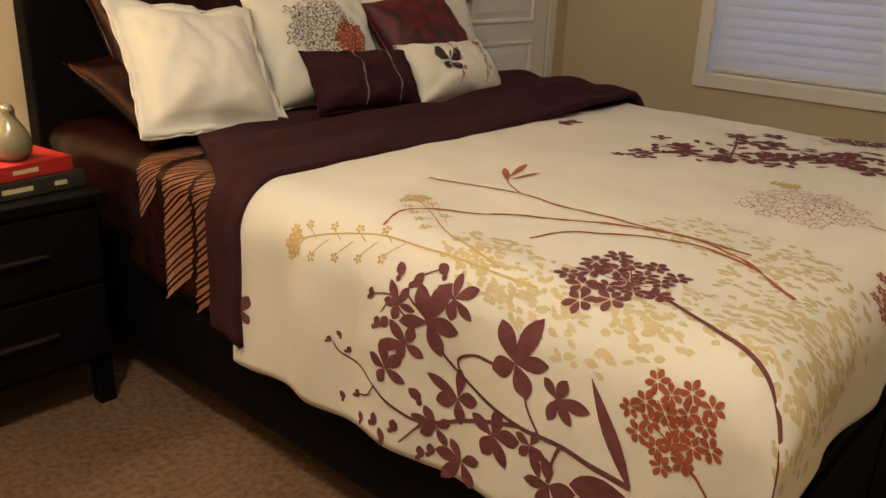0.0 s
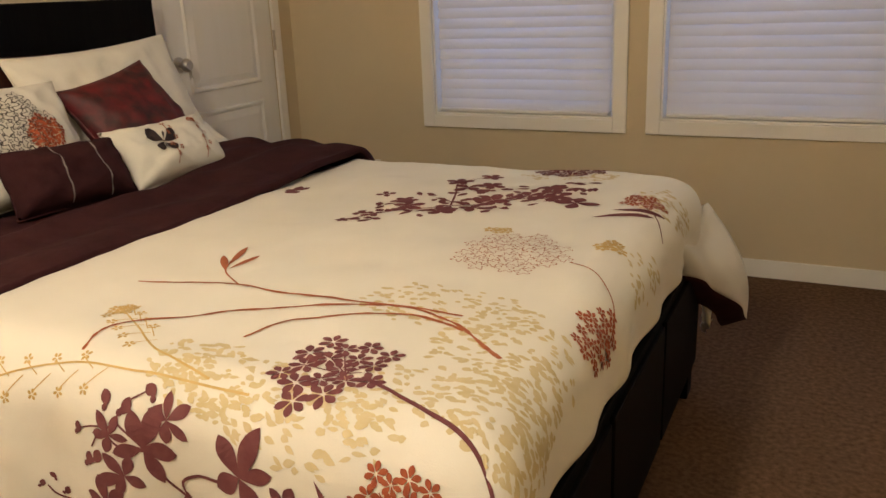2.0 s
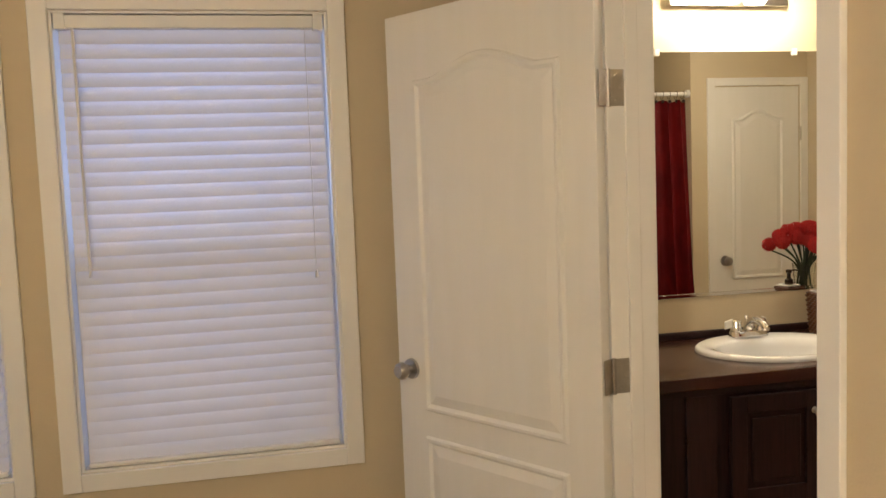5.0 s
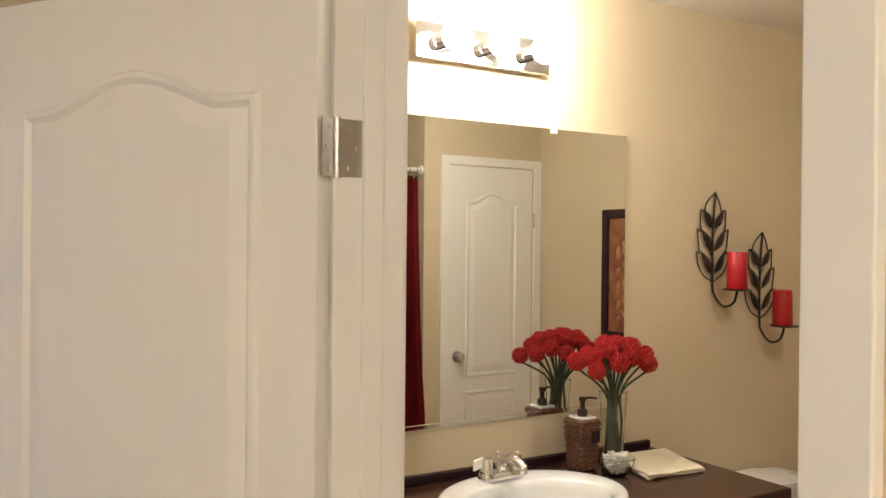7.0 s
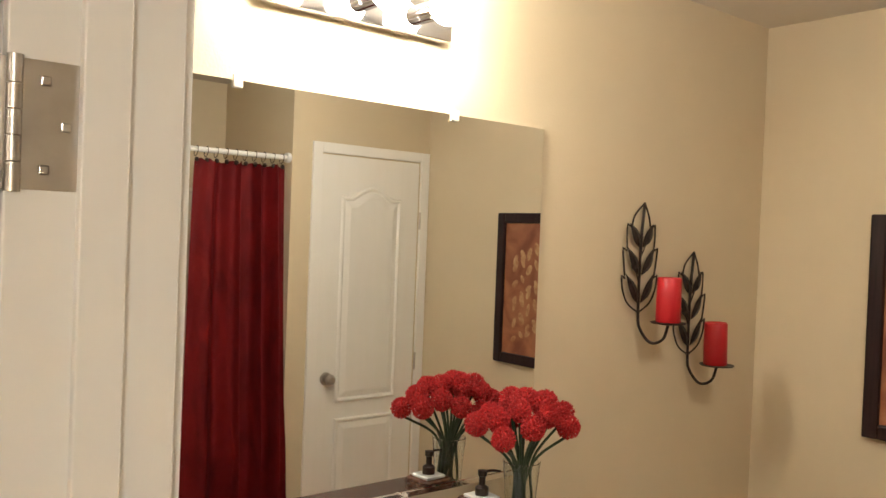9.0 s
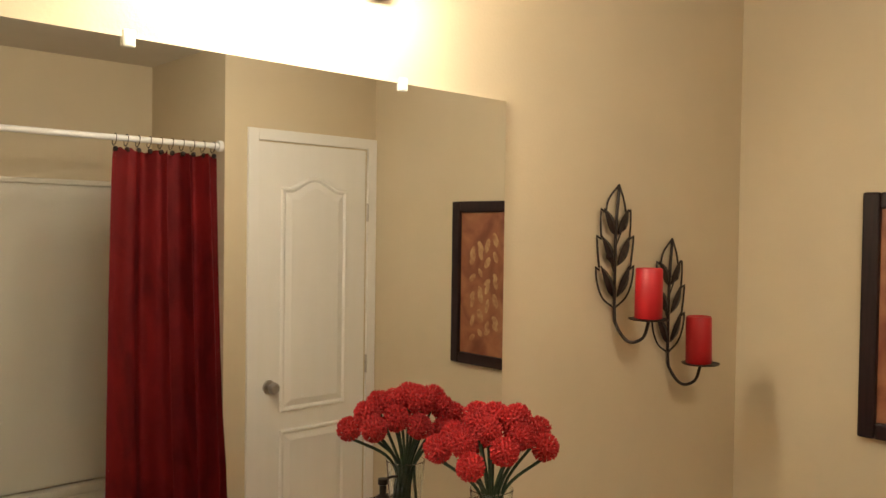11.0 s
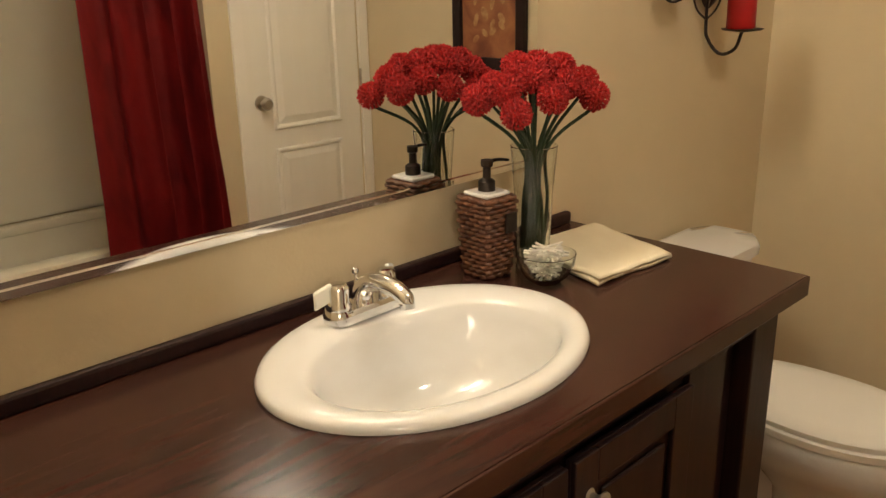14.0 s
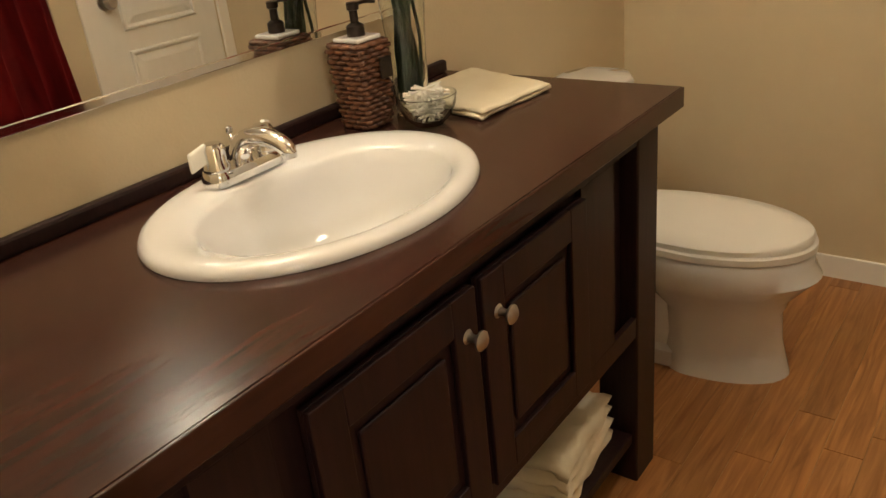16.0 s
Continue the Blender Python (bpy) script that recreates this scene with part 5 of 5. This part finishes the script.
for k, (x, y, z) in enumerate(heads):
    hd = new("flower_head", unit_me)
    hd.parent = bq
    hd.matrix_local = pose(x, y, z, rng.uniform(0, 360), rng.uniform(0, 360), rng.uniform(0, 360)) @ Matrix.Scale(rng.uniform(0.84, 0.98), 4)
    bm = bmesh.new()
    a0 = rng.uniform(0, 6.3)
    tube(bm, smooth_line([(0.023 * math.cos(a0), 0.023 * math.sin(a0), 0.002), (x * 0.10 + 0.018 * math.cos(a0 + 0.6), y * 0.10 + 0.018 * math.sin(a0 + 0.6), 0.12), (x * 0.27, y * 0.27, 0.228), (x, y, z - 0.02)], 6), 0.0036, 6)
    part("stem", bm, STEM, bq)

# wicker soap dispenser
sd = thing("soap_dispenser", (4.47, 0.073, V), "dark wicker-wrapped soap dispenser with bronze pump", "dispenser", rz=-3)
bm = bmesh.new()
box(bm, -0.0365, 0.0365, -0.0365, 0.0365, 0.0006, 0.160, 0.006)
for v in bm.verts:
    s = 0.79 + 0.21 * min(1, v.co.z / 0.15)
    v.co.x *= s
    v.co.y *= s
part("liner", bm, WICKER, sd)
for row in range(17):
    z = 0.007 + row * 0.0093
    s = 0.79 + 0.21 * min(1, z / 0.15)
    bm = bmesh.new()
    h = 0.039 * s
    pts = []
    per = 6
    for side in range(4):
        for k in range(per * 2):
            t = -1 + 2 * k / (per * 2)
            amp = 0.0038 * (1 if (k // 2 + row) % 2 else -0.5)
            q = [(t * h, -h - amp), (h + amp, t * h), (-t * h, h + amp), (-h - amp, -t * h)][side]
            pts.append((q[0], q[1], z))
    tube(bm, pts + [pts[0]], 0.0047, 6)
    part("wicker_strand", bm, WICKER, sd, smooth=0)
part_box("label_window", IRON, sd, 0.002, 0.031, -0.0515, -0.0455, 0.092, 0.130, 0.001, "small dark metal label holder")
part_box("ceramic_top", CERAMIC, sd, -0.032, 0.032, -0.032, 0.032, 0.1605, 0.169, 0.003, "white ceramic shoulder")
bm = bmesh.new()
lathe(bm, [(0, 0.169), (0.0165, 0.169), (0.0165, 0.187), (0.012, 0.191), (0.0078, 0.193), (0.0078, 0.214), (0.0115, 0.216), (0.0115, 0.228), (0, 0.23)], 20)
pump = part("pump", bm, BRONZE, sd, "dark bronze pump head", 40)
bm = bmesh.new()
tube(bm, smooth_line([(0, 0, 0.223), (0.026, -0.004, 0.225), (0.050, -0.008, 0.221)], 5), 0.0040, 8, 0.0028)
part("spout", bm, BRONZE, pump)

# bowl with cotton swabs
bw = thing("glass_bowl", (4.51, -0.042, V), "small clear glass bowl with cotton swabs", "bowl")
bm = bmesh.new()
lathe(bm, [(0, 0.0006), (0.026, 0.0006), (0.043, 0.016), (0.054, 0.038), (0.057, 0.058), (0.055, 0.0585), (0.051, 0.039), (0.040, 0.019), (0.024, 0.005), (0, 0.004)], 28)
part("glass", bm, GLASS, bw, smooth=50)
for k in range(84):
    an, d = rng.uniform(0, 6.3), 0.026 * math.sqrt(rng.random())
    cx, cy, cz = 0.6 * d * math.cos(an), 0.6 * d * math.sin(an), 0.014 + 0.054 * k / 84
    di = rng.uniform(0, 3.14)
    tl = rng.uniform(-0.18, 0.18)
    v = Vector((math.cos(di), math.sin(di), tl)).normalized() * (0.020 + 0.016 * k / 84)
    bm = bmesh.new()
    cc = Vector((cx, cy, cz))
    tube(bm, [cc - v, cc - v * 0.97, cc - v * 0.72, cc - v * 0.66, cc + v * 0.66, cc + v * 0.72, cc + v * 0.97, cc + v], 0.0026, 6)
    sw = new("cotton_swab", bpy.data.meshes.new("cotton_swab"))
    bm.to_mesh(sw.data)
    bm.free()
    sw.data.materials.append(COTTON)
    sw.matrix_world = Matrix.Translation((4.51, -0.042, V))
    tagged(sw, "white cotton swab in the glass bowl", "cotton swab", "swabs in the bowl")
    sw.parent = bw
    sw.matrix_world = Matrix.Translation((4.51, -0.042, V))
    for key in ("label", "category", "group"):
        del sw[key]


def folded(name, place, rz, w, d, layers, t, mat, label, seed, skew=0.0):
    ob = thing(name, place, label, "towel", rz=rz)
    for k in range(layers):
        bm = bmesh.new()
        def f(u, v, k=k):
            x, y = (u - 0.5) * w * (1 - 0.01 * k) + skew * (v - 0.5) * w, (v - 0.5) * d
            z = t * (k + 1) + min(0.9 * t, 0.0055) * noise.noise((x * 12, y * 12, seed + k)) + 0.4 * t * noise.noise((x * 34, y * 30, seed))
            x += 0.008 * noise.noise((y * 16, k * 3.0, seed)) + 0.006 * noise.noise((k * 7.7, 0.5, seed))
            y += 0.008 * noise.noise((x * 14, k * 5.0, seed + 2)) + 0.010 * noise.noise((k * 5.1, 0.5, seed + 4))
            e = min(u, 1 - u, v, 1 - v)
            return Vector((x, y, max(z - t * 0.55 * max(0, 1 - e * 9) ** 2, 0.001 + k * t)))
        grid(bm, 22, 18, f)
        o = part("fold", bm, mat, ob, smooth=0)
        s = o.modifiers.new("thickness", "SOLIDIFY")
        s.thickness, s.offset = t * 0.92, -1
    return ob


folded("hand_towel", (4.705, -0.015, V), -4, 0.235, 0.25, 3, 0.0062, LINEN, "folded ivory linen hand towel on the vanity", 3, 0.25)
folded("bath_towel", (4.52, -0.18, 0.1305), 8, 0.28, 0.34, 4, 0.030, LINEN, "stack of folded ivory bath towels on the shelf", 8)
folded("bath_towel", (4.08, -0.16, 0.1305), 3, 0.26, 0.34, 4, 0.030, LINEN, "stack of folded ivory bath towels on the shelf", 17)
folded("bath_towel", (3.76, -0.18, 0.1305), -4, 0.26, 0.34, 3, 0.030, LINEN, "stack of folded ivory bath towels on the shelf", 11)

# toilet
TX = 5.272
to = thing("toilet", (TX, YM, 0), "white ceramic toilet with closed lid", "toilet")


def ovals(bm, rows, n=40, cap=True, back=1.0):
    rings = []
    for z, cy, rx, ryf, ryb in rows:
        rings.append([bm.verts.new((rx * (math.cos(2 * math.pi * k / n) if math.sin(2 * math.pi * k / n) < 0.01 else math.copysign(abs(math.cos(2 * math.pi * k / n)) ** back, math.cos(2 * math.pi * k / n))), cy + (ryf if math.sin(2 * math.pi * k / n) < 0 else ryb) * math.sin(2 * math.pi * k / n), z)) for k in range(n)])
    for a, b in zip(rings, rings[1:]):
        for k in range(n):
            bm.faces.new((a[k], a[(k + 1) % n], b[(k + 1) % n], b[k]))
    if cap:
        bm.faces.new(rings[-1])
        bm.faces.new(rings[0][::-1])


bm = bmesh.new()
ovals(bm, [(0.0, -0.50, 0.122, 0.235, 0.10), (0.02, -0.50, 0.119, 0.23, 0.10), (0.10, -0.50, 0.108, 0.210, 0.09), (0.18, -0.50, 0.110, 0.205, 0.10), (0.225, -0.50, 0.128, 0.222, 0.16), (0.262, -0.505, 0.155, 0.250, 0.22), (0.30, -0.51, 0.178, 0.278, 0.26), (0.335, -0.50, 0.176, 0.268, 0.26), (0.362, -0.50, 0.176, 0.268, 0.26), (0.368, -0.50, 0.170, 0.262, 0.256)])
part("bowl", bm, CERAMIC, to, smooth=50)
bm = bmesh.new()
box(bm, -0.082, 0.082, -0.44, -0.06, 0.036, 0.33, 0.02)
part("trapway", bm, CERAMIC, to, smooth=40)
bm = bmesh.new()
box(bm, -0.112, 0.112, -0.46, -0.06, 0.0, 0.055, 0.014)
part("foot", bm, CERAMIC, to, smooth=40)
bm = bmesh.new()
box(bm, -0.110, 0.110, -0.22, -0.06, 0.056, 0.36, 0.02)
part("rear_column", bm, CERAMIC, to, smooth=40)
bm = bmesh.new()
ovals(bm, [(0.3685, -0.50, 0.178, 0.271, 0.25), (0.385, -0.50, 0.178, 0.271, 0.25), (0.388, -0.50, 0.174, 0.266, 0.246)], back=0.55)
part("seat", bm, PLASTIC, to, "white plastic toilet seat", 50)
bm = bmesh.new()
ovals(bm, [(0.3895, -0.50, 0.170, 0.262, 0.250), (0.403, -0.50, 0.172, 0.264, 0.252), (0.412, -0.50, 0.162, 0.259, 0.247), (0.416, -0.50, 0.12, 0.20, 0.18)], back=0.42)
part("lid", bm, PLASTIC, to, "white closed toilet lid", 50)
bm = bmesh.new()
box(bm, -0.195, 0.195, -0.205, -0.015, 0.362, 0.692, 0.025)
part("tank", bm, CERAMIC, to, smooth=40)
bm = bmesh.new()
ovals(bm, [(0.6925, -0.11, 0.228, 0.118, 0.095), (0.712, -0.11, 0.232, 0.120, 0.097), (0.724, -0.11, 0.222, 0.112, 0.092), (0.731, -0.11, 0.16, 0.07, 0.06)])
for v in bm.verts:
    # squarer than an oval
    v.co.x = math.copysign(min(abs(v.co.x) * 1.15, 0.232), v.co.x)
    v.co.y = -0.11 + max(-0.122, min(0.092, (v.co.y + 0.11) * 1.25))
part("tank_lid", bm, CERAMIC, to, "rounded ceramic tank lid", 50)
bm = bmesh.new()
lathe(bm, [(0, 0.012), (0.012, 0.01), (0.012, 0)], 14)
bmesh.ops.rotate(bm, verts=bm.verts, cent=(0, 0, 0), matrix=Matrix.Rotation(radians(90), 3, "X"))
bmesh.ops.translate(bm, verts=bm.verts, vec=(-0.14, -0.205, 0.67))
part("flush_lever", bm, CHROME, to, "chrome flush lever", 40)

# bathtub, surround, rod and curtain
tub = thing("bathtub", (0, 0, 0), "white acrylic alcove bathtub", "bathtub")
TY = -1.80
part_box("apron", ACRYLIC, tub, AX0 + 0.002, AX1 - 0.002, TY - 0.03, TY, 0.0, 0.385, 0.006)
bm = bmesh.new()
box(bm, AX0 + 0.002, AX1 - 0.002, TY - 0.09, TY + 0.012, 0.386, 0.43, 0.012)
box(bm, AX0 + 0.002, AX1 - 0.002, AY + 0.012, AY + 0.08, 0.386, 0.43, 0.012)
box(bm, AX0 + 0.002, AX0 + 0.10, AY + 0.08, TY - 0.09, 0.386, 0.43, 0.012)
box(bm, AX1 - 0.10, AX1 - 0.002, AY + 0.08, TY - 0.09, 0.386, 0.43, 0.012)
part("rim", bm, ACRYLIC, tub, smooth=40)
bm = bmesh.new()
grid(bm, 24, 12, lambda u, v: Vector((AX0 + 0.08 + (AX1 - AX0 - 0.16) * u, AY + 0.07 + (TY - AY - 0.15) * v, 0.39 - 0.30 * (1 - abs(2 * u - 1) ** 6) * (1 - abs(2 * v - 1) ** 5))))
part("basin", bm, ACRYLIC, tub, smooth=0)
sr = thing("tub_surround", (0, 0, 0), "white moulded shower surround with ledges", "shower wall")
part_box("back_panel", ACRYLIC, sr, AX0 + 0.004, AX1 - 0.004, AY + 0.002, AY + 0.012, 0.431, 1.86, 0.003)
part_box("end_panel", ACRYLIC, sr, AX1 - 0.012, AX1 - 0.002, AY + 0.013, YO - 0.12, 0.431, 1.86, 0.003)
part_box("end_panel", ACRYLIC, sr, AX0 + 0.002, AX0 + 0.012, AY + 0.013, YO - 0.12, 0.431, 1.86, 0.003)
part_box("top_ledge", ACRYLIC, sr, AX0 + 0.004, AX1 - 0.004, AY + 0.0125, AY + 0.03, 1.835, 1.86, 0.006)
RY, RZ = -1.80, 2.0
rod = thing("shower_rod", (0, RY, RZ), "white tension shower curtain rod", "curtain rod")
bm = bmesh.new()
tube(bm, [(AX0 + 0.001, 0, 0), (AX1 - 0.001, 0, 0)], 0.0125, 16)
part("tube", bm, PLASTIC, rod, smooth=50)
for xx in (AX0 + 0.001, AX1 - 0.019):
    bm = bmesh.new()
    tube(bm, [(xx, 0, 0), (xx + 0.018, 0, 0)], 0.024, 20)
    part("flange", bm, PLASTIC, rod, smooth=50)
cur = thing("shower_curtain", (0, RY, 0), "deep red velvet shower curtain, drawn aside", "curtain")
bm = bmesh.new()


def drape(u, v):
    z = 1.962 - v * 1.87
    x0, x1 = 4.565 - 0.085 * v ** 0.8, 5.040 + 0.05 * max(0.0, v - 0.6)
    ph = 6.283 * (0.8 * u + 4.6 * u ** 2.2 - 1.5 * u ** 5) + 0.5 * math.sin(v * 2.5 + u * 4)
    amp = (0.036 + 0.022 * v) * (0.55 + 0.65 * u)
    out = 0.10 * min(1, v * 1.4)
    return Vector((x0 + (x1 - x0) * u + 0.010 * math.cos(ph * 1.0) , amp * math.sin(ph) + 0.010 * math.sin(ph * 2.3 + 1) + out, z - 0.012 * (0.5 + 0.5 * math.cos(u * 6.283 * 9)) * (1 - v) ** 8))


grid(bm, 150, 60, drape)
cb = part("cloth", bm, VELVET, cur, smooth=0)
for k in range(10):
    bm = bmesh.new()
    x = 4.585 + 0.047 * k
    ring = [(x + 0.004 * math.sin(q), 0.021 * math.cos(q), RZ - 0.008 + 0.024 * math.sin(q)) for q in [i * 2 * math.pi / 16 for i in range(17)]]
    tube(bm, ring, 0.0018, 6)
    bmesh.ops.create_uvsphere(bm, u_segments=8, v_segments=6, radius=0.011, matrix=Matrix.Translation((x, 0.01, RZ - 0.046)))
    part("ring", bm, IRON, cur, "dark bronze curtain ring")

# ---- bathroom floor planks ----
rngp = random.Random(11)
pw, gap = 0.085, 0.0004
row, y = 0, -1.80
while y < YM - 0.01:
    x = XP + 0.07 - rngp.uniform(0, 0.9)
    while x < XE:
        ln = rngp.choice((0.42, 0.6, 0.75, 0.9))
        xa, xb, yb = max(x, XP + 0.065), min(x + ln, XE - 0.001), min(y + pw, YM - 0.001)
        if xb - xa > 0.05:
            me = bpy.data.meshes.new("plank")
            x0, x1, y0_, y1_, e = xa + gap, xb - gap, y + gap, yb - gap, 0.0009
            me.from_pydata([(x0, y0_, 0.0005), (x1, y0_, 0.0005), (x1, y1_, 0.0005), (x0, y1_, 0.0005), (x0 + e, y0_ + e, 0.0022), (x1 - e, y0_ + e, 0.0022), (x1 - e, y1_ - e, 0.0022), (x0 + e, y1_ - e, 0.0022)], [],
                           [(4, 5, 6, 7), (0, 1, 5, 4), (1, 2, 6, 5), (2, 3, 7, 6), (3, 0, 4, 7)])
            me.materials.append(PLANK)
            o = new("plank", me)
            o.parent = floor_t
        x += ln
    y += pw
    row += 1
